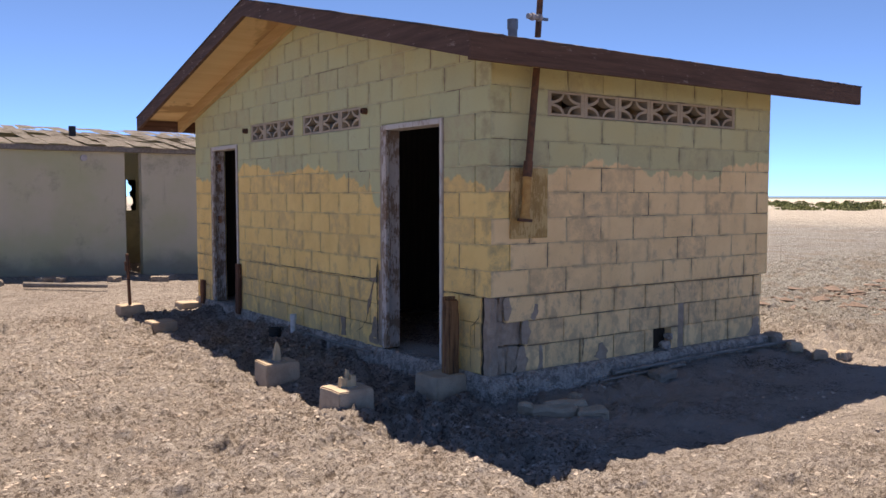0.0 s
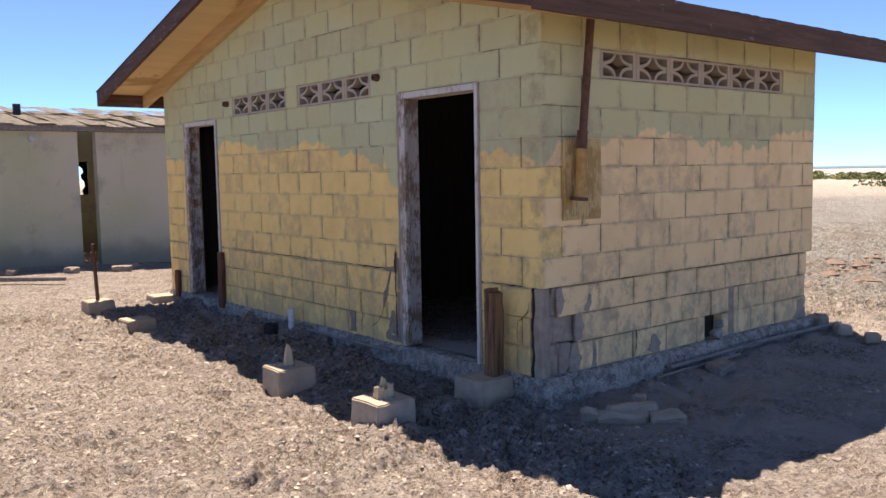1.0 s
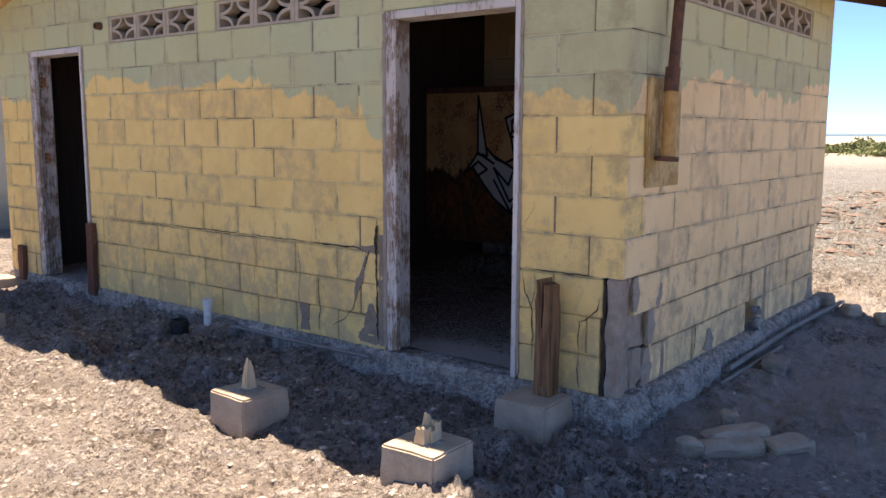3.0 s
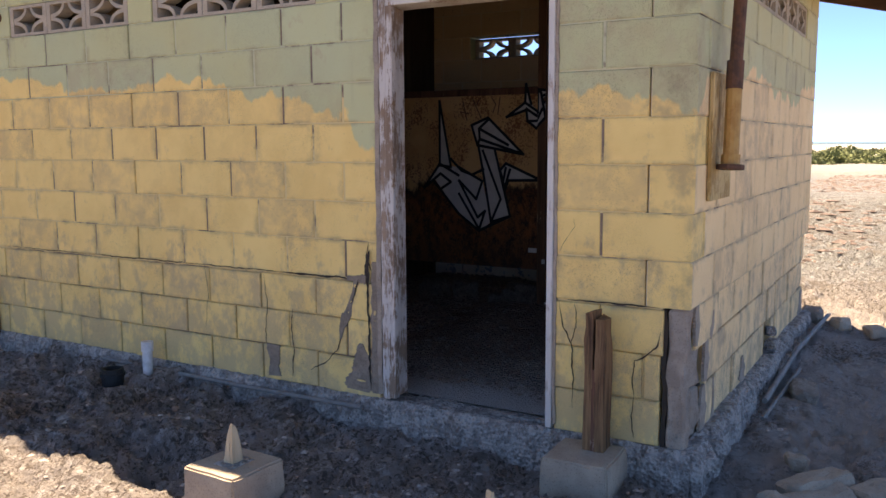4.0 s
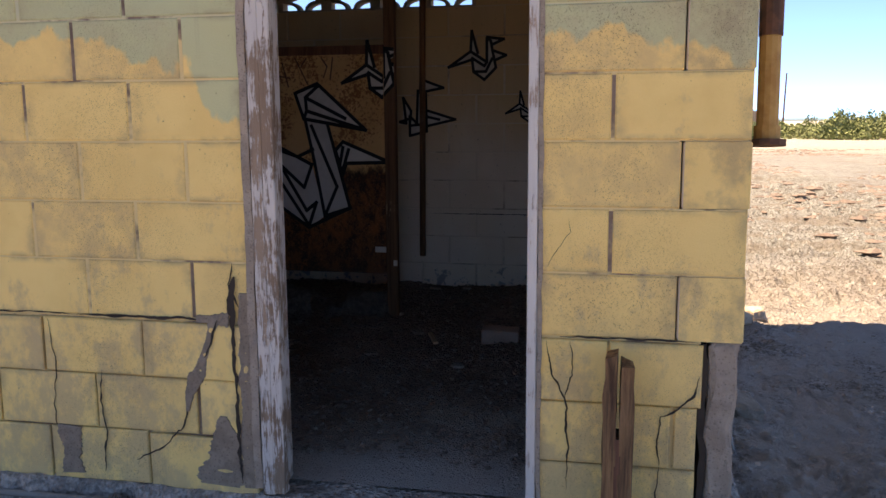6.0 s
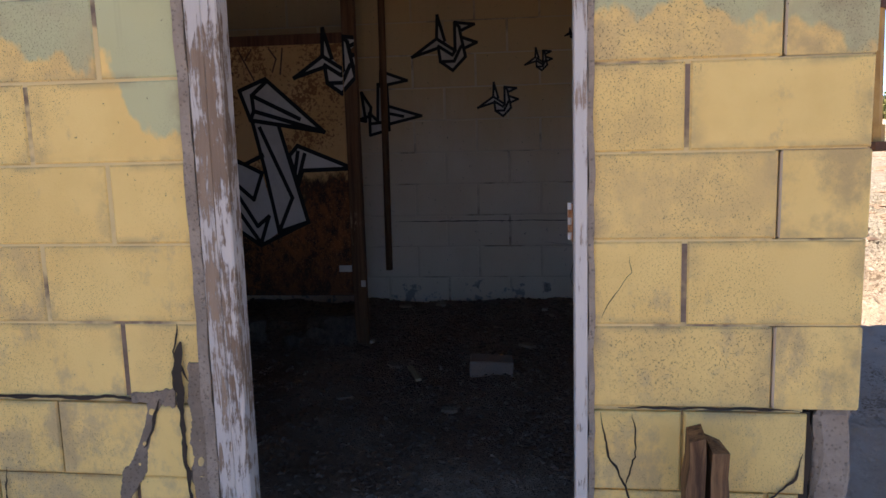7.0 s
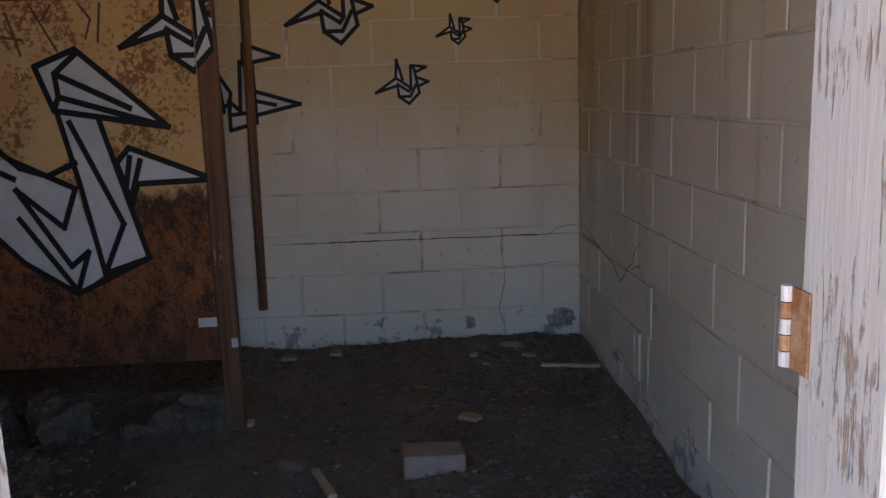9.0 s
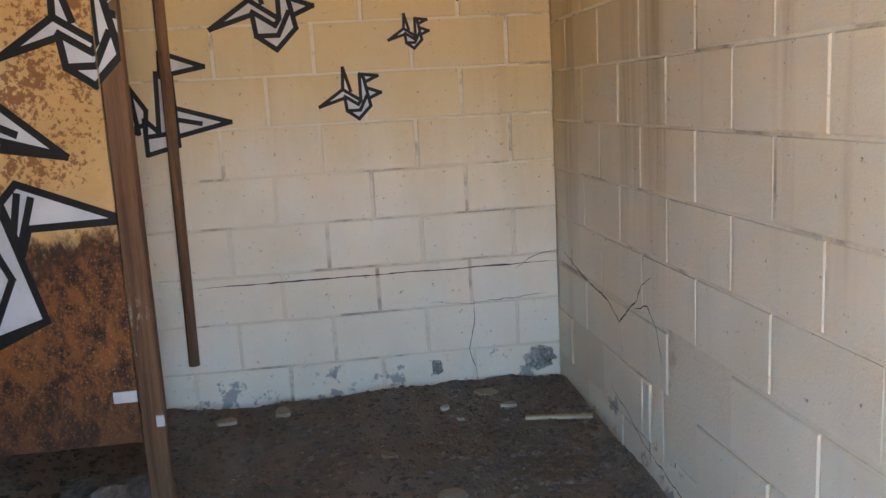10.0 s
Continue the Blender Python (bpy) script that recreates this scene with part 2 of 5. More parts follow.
M["ply"] = plywood()
M["rafter"] = timber("tan_rafter", (0.62, 0.43, 0.22), (0.50, 0.33, 0.15), 1)
M["jamb"] = timber("peeling_jamb", (0.22, 0.145, 0.10), (0.38, 0.27, 0.19), 2, (0.60, 0.55, 0.50), 0.497)
M["jamb_pale"] = timber("pale_peeling_jamb", (0.36, 0.24, 0.17), (0.46, 0.34, 0.26), 2, (0.62, 0.58, 0.53), 0.435)
M["post"] = timber("brown_split_post", (0.07, 0.036, 0.022), (0.34, 0.185, 0.09), 2, None, 0.5, 40.0)
M["brown_post"] = timber("worn_brown_post", (0.10, 0.048, 0.028), (0.26, 0.13, 0.07), 2, (0.34, 0.22, 0.14), 0.62, 30.0)
# dark wall colour that carries the gloom of the unlit rooms
M["shade_board"] = timber("shade_dark_boards", (0.05, 0.032, 0.024), (0.085, 0.055, 0.04), 2)
M["dark_post"] = timber("dark_red_post", (0.085, 0.038, 0.026), (0.21, 0.095, 0.058), 2, (0.30, 0.20, 0.15), 0.60, 30.0)
M["board"] = timber("ochre_board", (0.50, 0.32, 0.12), (0.38, 0.22, 0.08), 2, (0.60, 0.42, 0.19), 0.5)
M["stake"] = timber("bleached_stake", (0.50, 0.38, 0.24), (0.62, 0.50, 0.34), 2)
M["grey_plank"] = timber("silvered_plank", (0.17, 0.145, 0.125), (0.30, 0.265, 0.235), 1)


def plain(name, col, rough=0.6, metal=0.0, other=None, scale=12.0, depth=0.001):
    n = Net(name, rough, metal)
    c = n.mix(n.band(n.noise(scale, 5, 0.65), 0.4, 0.65), col, other or tuple(x * 0.75 for x in col))
    return n.done(c, n.noise(scale * 8, 4), depth)


M["pvc"] = plain("white_plastic", (0.72, 0.70, 0.68), 0.4)
M["black"] = plain("black_plastic", (0.03, 0.03, 0.03), 0.5)
M["conduit"] = plain("grey_conduit", (0.24, 0.22, 0.20), 0.6)
M["rust_pipe"] = plain("rusted_pipe", (0.16, 0.075, 0.045), 0.8, 0.0, (0.09, 0.05, 0.035), 18.0)
M["ochre_pipe"] = plain("ochre_pipe", (0.52, 0.30, 0.10), 0.7, 0.0, (0.42, 0.22, 0.07), 18.0)
M["zinc"] = plain("dull_zinc", (0.22, 0.23, 0.25), 0.5, 0.6)
M["glass_cap"] = plain("porcelain", (0.5, 0.46, 0.45), 0.4)
M["roofing"] = stone("black_roofing_felt", (0.06, 0.05, 0.05), (0.11, 0.09, 0.08), 8.0, 0.01)
M["bare_mortar"] = stone("brown_bare_mortar", (0.37, 0.285, 0.215), (0.26, 0.20, 0.15), 13.0, 0.010)
M["lump"] = stone("pebbly_broken_concrete", (0.28, 0.23, 0.19), (0.15, 0.12, 0.10), 30.0, 0.03, 60.0)
M["vent"] = stone("cream_screen_block", (0.52, 0.43, 0.32), (0.44, 0.36, 0.27), 9.0, 0.002)
M["ink"] = plain("black_spray_paint", (0.014, 0.012, 0.012), 0.6)
M["chalk"] = plain("grey_white_spray_paint", (0.58, 0.57, 0.56), 0.7, 0.0, (0.49, 0.48, 0.47), 7.0)
M["hinge"] = plain("rusted_hinge", (0.34, 0.13, 0.05), 0.8, 0.0, (0.50, 0.30, 0.18), 30.0)
# near black that stands for the shade inside cracks and gaps
M["crack"] = plain("crack_shade", (0.055, 0.042, 0.033), 0.95)


def stucco():
    n = Net("stained_greenish_stucco", 0.9)
    z = n.axis("Z")
    c = n.mix(n.band(n.noise(0.55, 4, 0.6), 0.38, 0.62), (0.50, 0.48, 0.29), (0.59, 0.52, 0.38))
    c = n.mix(n.math("MULTIPLY", n.band(n.noise(1.3, 6, 0.7), 0.52, 0.68), 0.6), c, (0.30, 0.27, 0.19))
    rise = n.math("ADD", z, n.math("MULTIPLY", n.noise(1.6, 5, 0.65), 0.7))
    c = n.mix(n.math("MULTIPLY", n.band(rise, 0.55, 0.95, 1.0, 0.0), 0.6), c, (0.22, 0.185, 0.15))
    c = n.mix(n.math("MULTIPLY", n.band(n.noise(1.0, 5, 0.7, n.pos((5.0, 5.0, 0.4))), 0.58, 0.75), 0.4), c, (0.27, 0.24, 0.18))
    return n.done(c, n.noise(30.0, 6, 0.7), 0.006)


M["stucco"] = stucco()
M["shingle"] = stone("bleached_grey_shingle", (0.37, 0.335, 0.31), (0.19, 0.17, 0.155), 7.0, 0.004)
M["grit"] = stone("dark_grit", (0.24, 0.18, 0.15), (0.14, 0.10, 0.085), 30.0, 0.002, 200.0)
# darker clod brown, standing for shaded cavities in the crust
M["dark_clod"] = stone("shade_brown_clod", (0.46, 0.365, 0.29), (0.33, 0.255, 0.20), 20.0, 0.004, 200.0)
M["clod"] = stone("dried_sand_clod", (0.60, 0.505, 0.44), (0.47, 0.385, 0.33), 20.0, 0.003, 200.0)


def rust_sheet():
    n = Net("rusted_painted_steel", 0.75)
    z = n.axis("Z")
    base = n.mix(n.band(n.noise(3.0, 4), 0.35, 0.65), (0.66, 0.40, 0.19), (0.56, 0.31, 0.125))
    edge = n.math("ADD", z, n.math("MULTIPLY", n.math("SUBTRACT", n.noise(6.0, 6, 0.7, n.pos((1, 1, 0.5))), 0.5), 0.55))
    low = n.band(edge, 1.12, 1.21, 1.0, 0.0)
    rust = n.mix(n.band(n.noise(13.0, 7, 0.78, n.pos((1, 1, 0.55))), 0.40, 0.60), (0.045, 0.02, 0.014), (0.25, 0.085, 0.03))
    rust = n.mix(n.math("MULTIPLY", n.band(n.noise(120.0, 4, 0.7), 0.55, 0.66), 0.7), rust, (0.42, 0.20, 0.10))
    rust = n.mix(n.band(z, 0.55, 0.80, 0.55, 0.0), rust, (0.06, 0.03, 0.022))
    rust = n.mix(n.band(edge, 0.98, 1.16), rust, (0.05, 0.024, 0.016))
    col = n.mix(low, base, rust)
    spots = n.math("ADD", n.math("MULTIPLY", n.noise(55.0, 5, 0.75), 0.6), n.math("MULTIPLY", n.noise(5.0, 3), 0.4))
    col = n.mix(n.math("MULTIPLY", n.band(spots, 0.525, 0.56), 0.85), col, (0.22, 0.078, 0.03))
    return n.done(col, n.noise(90.0, 6, 0.75), 0.002)


M["rust"] = rust_sheet()


def sand():
    n = Net("pale_crusted_sand", 0.95)
    a = n.mix(n.band(n.noise(0.35, 5, 0.6), 0.35, 0.65), (0.52, 0.45, 0.405), (0.445, 0.38, 0.34))
    a = n.mix(n.math("MULTIPLY", n.band(n.noise(1.1, 4, 0.6), 0.54, 0.66), 0.45), a, (0.46, 0.36, 0.31))
    crumb = n.noise(15.0, 7, 0.68)
    a = n.mix(n.band(crumb, 0.53, 0.61), a, (0.67, 0.60, 0.555))
    # small dark marks in loose drifts, painted for the shadows between crumbs
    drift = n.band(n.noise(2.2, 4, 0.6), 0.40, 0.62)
    shade_speck = n.math("ADD", n.noise(34.0, 4, 0.62), n.math("MULTIPLY", drift, 0.05))
    a = n.mix(n.math("MULTIPLY", n.band(shade_speck, 0.575, 0.605), 0.85), a, (0.19, 0.15, 0.125))
    # dents and hollows darkened in colour for the shade they would hold
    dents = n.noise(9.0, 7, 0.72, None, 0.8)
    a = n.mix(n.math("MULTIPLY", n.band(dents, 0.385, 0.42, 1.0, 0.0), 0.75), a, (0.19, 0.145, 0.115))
    shade_hollow = n.noise(4.6, 6, 0.68, n.pos((1.0, 1.0, 1.0), (3.0, 7.0, 0.0)), 0.9)
    a = n.mix(n.math("MULTIPLY", n.band(shade_hollow, 0.375, 0.395, 1.0, 0.0), 0.55), a, (0.15, 0.115, 0.09))
    # crack lines, cut into the bump and darkened for the shade inside
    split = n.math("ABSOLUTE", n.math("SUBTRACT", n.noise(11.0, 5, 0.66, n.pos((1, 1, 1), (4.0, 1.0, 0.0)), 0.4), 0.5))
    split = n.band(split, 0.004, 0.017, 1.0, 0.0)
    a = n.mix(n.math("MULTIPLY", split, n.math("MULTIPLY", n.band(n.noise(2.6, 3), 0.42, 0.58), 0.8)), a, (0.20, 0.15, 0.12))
    # packed ground in the hut's shadow, paled in colour to lift that shade
    packed = n.math("MULTIPLY", n.math("MULTIPLY", n.band(n.axis("X"), 4.3, 5.3), n.band(n.axis("X"), 9.0, 10.2, 1.0, 0.0)), n.math("MULTIPLY", n.band(n.axis("Y"), 3.2, 4.4), n.band(n.axis("Y"), 5.6, 6.0, 1.0, 0.0)))
    a = n.mix(n.math("MULTIPLY", packed, n.band(n.noise(1.6, 5, 0.6), 0.35, 0.60)), a, (0.59, 0.51, 0.455))
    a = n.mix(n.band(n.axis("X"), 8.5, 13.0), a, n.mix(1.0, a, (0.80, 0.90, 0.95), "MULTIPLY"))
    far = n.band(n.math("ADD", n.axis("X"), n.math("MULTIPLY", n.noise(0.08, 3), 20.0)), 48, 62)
    # dark stretched flecks that stand for the shadows of far clods
    mid = n.math("MULTIPLY", n.band(n.axis("X"), 9.0, 12.0), n.band(n.noise(1.0, 5, 0.66, n.pos((1.6, 0.45, 1.0))), 0.50, 0.60))
    a = n.mix(n.math("MULTIPLY", mid, 0.6), a, (0.30, 0.245, 0.20))
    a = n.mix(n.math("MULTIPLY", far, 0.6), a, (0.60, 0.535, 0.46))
    h = n.math("ADD", n.math("MULTIPLY", crumb, 1.2), n.math("MULTIPLY", dents, 2.0))
    h = n.math("SUBTRACT", n.math("ADD", h, n.math("MULTIPLY", n.noise(60.0, 4, 0.7), 0.35)), n.math("MULTIPLY", split, 0.35))
    return n.done(a, h, 0.065)


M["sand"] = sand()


def dirt():
    n = Net("dark_floor_dirt", 0.95)
    a = n.mix(n.band(n.noise(2.0, 5, 0.65), 0.35, 0.65), (0.25, 0.18, 0.14), (0.35, 0.265, 0.21))
    # paler by the door: bare dusty slab, plus sky light put into colour
    lit_sill = n.band(n.math("ADD", n.axis("X"), n.math("MULTIPLY", n.noise(3.0, 5, 0.65), 0.9)), 5.55, 6.15, 1.0, 0.0)
    a = n.mix(n.math("MULTIPLY", lit_sill, 0.8), a, (0.48, 0.43, 0.39))
    bits = n.band(n.cells(45.0), 0.1, 0.35, 1.0, 0.0)
    a = n.mix(n.math("MULTIPLY", bits, n.band(n.noise(30.0, 3), 0.5, 0.7)), a, (0.30, 0.24, 0.20))
    return n.done(a, n.math("ADD", n.noise(60.0, 6, 0.75), n.math("MULTIPLY", bits, 0.5)), 0.02)


M["dirt"] = dirt()


def leaves():
    n = Net("dusty_green_leaves", 0.8)
    c = n.mix(n.island(), (0.12, 0.15, 0.05), (0.25, 0.26, 0.12))
    return n.done(n.mix(n.band(n.noise(0.3, 2), 0.4, 0.6), c, (0.16, 0.175, 0.08)))


M["leaves"] = leaves()
M["sea"] = plain("grey_blue_sea", (0.10, 0.16, 0.20), 0.5, 0.0, (0.13, 0.19, 0.22), 0.01)
M["far_wall"] = plain("brown_boards", (0.24, 0.195, 0.16), 0.9)

# ---- building helpers ----


def part(name, bm, mats, parent=None, label="", smooth=False, at=None):
    me = bpy.data.meshes.new(name)
    bm.normal_update()
    bm.to_mesh(me)
    bm.free()
    for m in mats if isinstance(mats, (list, tuple)) else [mats]:
        me.materials.append(m)
    if smooth:
        me.polygons.foreach_set("use_smooth", [True] * len(me.polygons))
    ob = new(name, me)
    if parent is not None:
        ob.parent = parent
    if at is not None:
        ob.matrix_basis = at
    if label:
        ob["label"] = label
    return ob


def thing(name, label, category, m=None, group="", kind=""):
    ob = new(name)
    ob.empty_display_size = 0.1
    if m is not None:
        ob.matrix_basis = m
    return tagged(ob, label, category, group, kind)


def box(bm, lo, hi, bevel=0.0, m=None, mat=0):
    g = bmesh.ops.create_cube(bm, size=1.0)
    lo, hi = Vector(lo), Vector(hi)
    c, s = (lo + hi) / 2, hi - lo
    t = Matrix.Translation(c) @ Matrix.Diagonal((*s, 1))
    bmesh.ops.transform(bm, matrix=(m @ t) if m is not None else t, verts=g["verts"])
    faces = {f for v in g["verts"] for f in v.link_faces}
    for f in faces:
        f.material_index = mat
    if bevel:
        bmesh.ops.bevel(bm, geom=list({e for v in g["verts"] for e in v.link_edges}), offset=bevel, segments=1, affect="EDGES")
    return bm


def boxes(*specs, bevel=0.0):
    bm = bmesh.new()
    for lo, hi in specs:
        box(bm, lo, hi, bevel)
    return bm


def tube(bm, a, b, r, r2=None, sides=12):
    a, b = Vector(a), Vector(b)
    d = b - a
    m = Matrix.Translation((a + b) / 2) @ d.to_track_quat("Z", "Y").to_matrix().to_4x4()
    bmesh.ops.create_cone(bm, cap_ends=True, segments=sides, radius1=r, radius2=r if r2 is None else r2, depth=d.length, matrix=m)
    return bm


def roughen(bm, amount, scale, seed=0.0, cuts=0):
    if cuts:
        bmesh.ops.subdivide_edges(bm, edges=bm.edges[:], cuts=cuts, use_grid_fill=True)
    for v in bm.verts:
        v.co += noise.noise_vector(v.co * scale + Vector((seed, seed * 1.7, -seed))) * amount
    return bm


def rock(size, seed, amount=0.28):
    bm = bmesh.new()
    bmesh.ops.create_icosphere(bm, subdivisions=3, radius=1.0)
    for v in bm.verts:
        p = v.co.copy()
        k = 1.0 + amount * noise.noise(p * 1.2 + Vector((seed, 0, seed))) + amount * 0.45 * noise.noise(p * 3.5 + Vector((0, seed, 0)))
        q = Vector([max(-0.72, min(0.72, c * k)) for c in p])
        v.co = Vector((q.x * size[0], q.y * size[1], q.z * size[2]))
    return bm


def ribbon(points, width, lift, place, wiggle=0.006):
    """A thin jagged strip along points (u, z); place maps (u, z, lift) to the world."""
    bm = bmesh.new()
    rows = []
    fine = []
    for (u0, z0), (u1, z1) in zip(points, points[1:]):
        n = max(2, int(math.hypot(u1 - u0, z1 - z0) / 0.011))
        for i in range(n):
            f = i / n
            u, z = u0 + (u1 - u0) * f, z0 + (z1 - z0) * f
            q = noise.noise_vector(Vector((u * 21, z * 21, 1.0))) * wiggle * 1.3 + noise.noise_vector(Vector((u * 75, z * 75, 4.0))) * wiggle * 0.6
            fine.append((u + q.x, z + q.z))
    fine.append(points[-1])
    for i, (u, z) in enumerate(fine):
        a, b = fine[max(i - 1, 0)], fine[min(i + 1, len(fine) - 1)]
        d = Vector((b[0] - a[0], b[1] - a[1])).normalized()
        end = min(1.0, 0.2 + 5.0 * min(i, len(fine) - 1 - i) / len(fine))
        w = width * max(0.3, 0.8 + 0.7 * noise.noise(Vector((u * 33, z * 33, width * 900)))) * end
        rows.append([bm.verts.new(place(u - d.y * w / 2 * s, z + d.x * w / 2 * s, l)) for s in (-1, 1) for l in (lift,)])
    for r, q in zip(rows, rows[1:]):
        bm.faces.new((r[0], r[1], q[1], q[0]))
    return bm


# ---- block walls ----
COURSE, UNIT, JOINT, BED = 0.203, 0.40, 0.010, 0.0045
mesh_of = {}


def clip(poly, a, b, c):
    """Keeps the part of a polygon where a*u + b*z <= c."""
    out = []
    for p, q in zip(poly, poly[1:] + poly[:1]):
        dp, dq = a * p[0] + b * p[1] - c, a * q[0] + b * q[1] - c
        if dp <= 0:
            out.append(p)
        if (dp < 0 < dq) or (dq < 0 < dp):
            f = dp / (dp - dq)
            out.append((p[0] + (q[0] - p[0]) * f, p[1] + (q[1] - p[1]) * f))
    return out


def area(poly):
    return abs(sum(p[0] * q[1] - q[0] * p[1] for p, q in zip(poly, poly[1:] + poly[:1]))) / 2


def block_mesh(poly, thick, mats, chamfer=0.005, end=False):
    """A block whose face is poly (u, z), about its own middle; y runs from the outer face (0) to the inner (thick)."""
    key = (tuple((round(u, 3), round(z, 3)) for u, z in poly), thick, tuple(m.name for m in mats), end)
    if key in mesh_of:
        return mesh_of[key]
    cu, cz = sum(p[0] for p in poly) / len(poly), sum(p[1] for p in poly) / len(poly)

    def shrink(d):
        out = []
        for u, z in poly:
            lu, lz = u - cu, z - cz
            out.append((u - math.copysign(min(d, abs(lu)), lu), z - math.copysign(min(d, abs(lz)), lz)))
        return out
    full, small, n = poly, shrink(chamfer), len(poly)
    verts = [(u, 0.0, z) for u, z in small] + [(u, chamfer, z) for u, z in full] + [(u, thick - chamfer, z) for u, z in full] + [(u, thick, z) for u, z in small]
    faces, index = [tuple(range(n)), tuple(range(4 * n - 1, 3 * n - 1, -1))], [0, 1]
    for r in range(3):
        for i in range(n):
            j = (i + 1) % n
            faces.append((r * n + i, (r + 1) * n + i, (r + 1) * n + j, r * n + j))
            at_end = end and r < 2 and abs(full[i][0] - min(p[0] for p in full)) < 0.002 and abs(full[j][0] - full[i][0]) < 0.002
            index.append(2 if at_end else 1 if r == 2 else 0)
    me = bpy.data.meshes.new("block")
    me.from_pydata(verts, [], faces)
    for m in mats:
        me.materials.append(m)
    me.polygons.foreach_set("material_index", index)
    me.update()
    mesh_of[key] = me
    return me


def block_wall(name, label, frame_of, spans, joints, courses, holes, mats, thick=0.195, z0=0.80, trims=(), jitter=0.0012, drop=None, core_mats=None, recess=None):
    """A wall of blocks. frame_of: matrix from (u, depth, z) to the world. spans(k): the ends of course k; joints(k): where its first joint lies;
    holes: (u0, u1, z0, z1) left open; trims: half planes (a, b, c) that cut the top; drop(k, u): how far a block has sunk or shifted."""
    rng = random.Random(name)
    verts, faces, findex = [], [], []
    cells = []
    for k in courses:
        za, zb = z0 + k * COURSE, z0 + (k + 1) * COURSE
        lo, hi = spans(k)
        cuts = [lo, hi]
        u = joints(k)
        while u > lo + UNIT:
            u -= UNIT
        while u < hi:
            if u > lo + 0.03 and u < hi - 0.03 and all(min(abs(u - h[0]), abs(u - h[1])) > 0.06 or h[2] > zb - 0.02 or h[3] < za + 0.02 for h in holes):
                cuts.append(u)
            u += UNIT
        cuts.sort()
        open_runs = []
        for h in holes:
            if h[2] < zb - 0.02 and h[3] > za + 0.02:
                open_runs.append(h)
        for a, b in zip(cuts, cuts[1:]):
            pieces = [(a, b, za, zb)]
            for h in open_runs:
                nxt = []
                for p in pieces:
                    if h[0] >= p[1] - 0.004 or h[1] <= p[0] + 0.004:
                        nxt.append(p)
                        continue
                    if h[0] > p[0] + 0.02:
                        nxt.append((p[0], h[0], p[2], p[3]))
                    if h[1] < p[1] - 0.02:
                        nxt.append((h[1], p[1], p[2], p[3]))
                    if h[2] > za + 0.03:
                        nxt.append((max(h[0], p[0]), min(h[1], p[1]), za, h[2]))
                    if h[3] < zb - 0.03:
                        nxt.append((max(h[0], p[0]), min(h[1], p[1]), h[3], zb))
                pieces = nxt
            cells += [(k, *p) for p in pieces if p[1] - p[0] > 0.02 and p[3] - p[2] > 0.02]
    body = new(name, bpy.data.meshes.new(name))
    tagged(body, label, "wall", "", "structure")
    for k, a, b, c, d in cells:
        lo, hi = spans(k)
        back = recess(k) if recess else 0.0
        ends = (lo, hi, *[e for h in holes for e in h[:2]])
        for g, store in ((0.0, "core"), (JOINT / 2, "block")):
            ga = 0.012 if store == "core" and min(abs(a - e) for e in ends) < 0.005 else g
            gb = 0.012 if store == "core" and min(abs(b - e) for e in ends) < 0.005 else g
            gz = BED / 2 if store == "block" else 0.0
            poly = [(a + ga, c + gz), (b - gb, c + gz), (b - gb, d - gz), (a + ga, d - gz)]
            for t in trims:
                poly = clip(poly, *t)
                if len(poly) < 3:
                    break
            if len(poly) < 3 or area(poly) < 0.0008:
                continue
            if store == "core":
                n, base = len(poly), len(verts)
                rec = 0.0045 + (0.012 if k < 0 else 0.0)
                verts += [frame_of @ Vector((u, rec + back, z)) for u, z in poly] + [frame_of @ Vector((u, thick - 0.003, z)) for u, z in poly]
                faces.append(tuple(range(base, base + n)))
                findex.append(0)
                faces.append(tuple(range(base + 2 * n - 1, base + n - 1, -1)))
                findex.append(1)
                for i in range(n):
                    j = (i + 1) % n
                    faces.append((base + i, base + n + i, base + n + j, base + j))
                    findex.append(0)
            else:
                mu, mz = (a + b) / 2, (c + d) / 2
                ob = bpy.data.objects.new("block", block_mesh([(u - mu, z - mz) for u, z in poly], thick - back, mats, end=len(mats) > 2 and abs(a - lo) < 0.004 and k >= 0))
                scene.collection.objects.link(ob)
                ob.parent = body
                du, dd, dz, tilt = drop(k, mu) if drop else (0, 0, 0, 0)
                ob.matrix_basis = frame_of @ Matrix.Translation((mu + du, dd + back + rng.uniform(-1, 1) * jitter, mz + dz)) @ pose(0, 0, 0, rng.uniform(-0.12, 0.12), tilt + rng.uniform(-0.15, 0.15), rng.uniform(-0.12, 0.12))
    body.data.from_pydata([tuple(v) for v in verts], [], faces)
    for m in core_mats or (M["mortar"], M["mortar_in"]):
        body.data.materials.append(m)
    body.data.polygons.foreach_set("material_index", findex)
    body.data.update()
    return body


# ---- plan of the block hut ----
XF, XB, YS, YL, T = 4.885, 8.475, 5.85, 12.35, 0.195
ROOF_TOP, SLOPE, MID = 3.575, 0.24, 9.11
EAVE_R, EAVE_L, GABLE_F, GABLE_B = 5.28, 12.93, 4.265, 9.11
DOOR_R = (6.47, 7.43, 0.19, 2.221)
DOOR_L = (10.84, 11.74, 0.19, 2.221)
VENTS = [(7.815, 9.035, 2.221, 2.424), (9.25, 10.42, 2.221, 2.424)]
VENT_S = (5.475, 7.90, 2.221, 2.424)
VENT_B = (7.25, 8.75, 2.26, 2.45)
BROKEN = [(6.80, 7.03, 0.194, 0.394), (7.135, 7.215, 0.194, 0.597)]


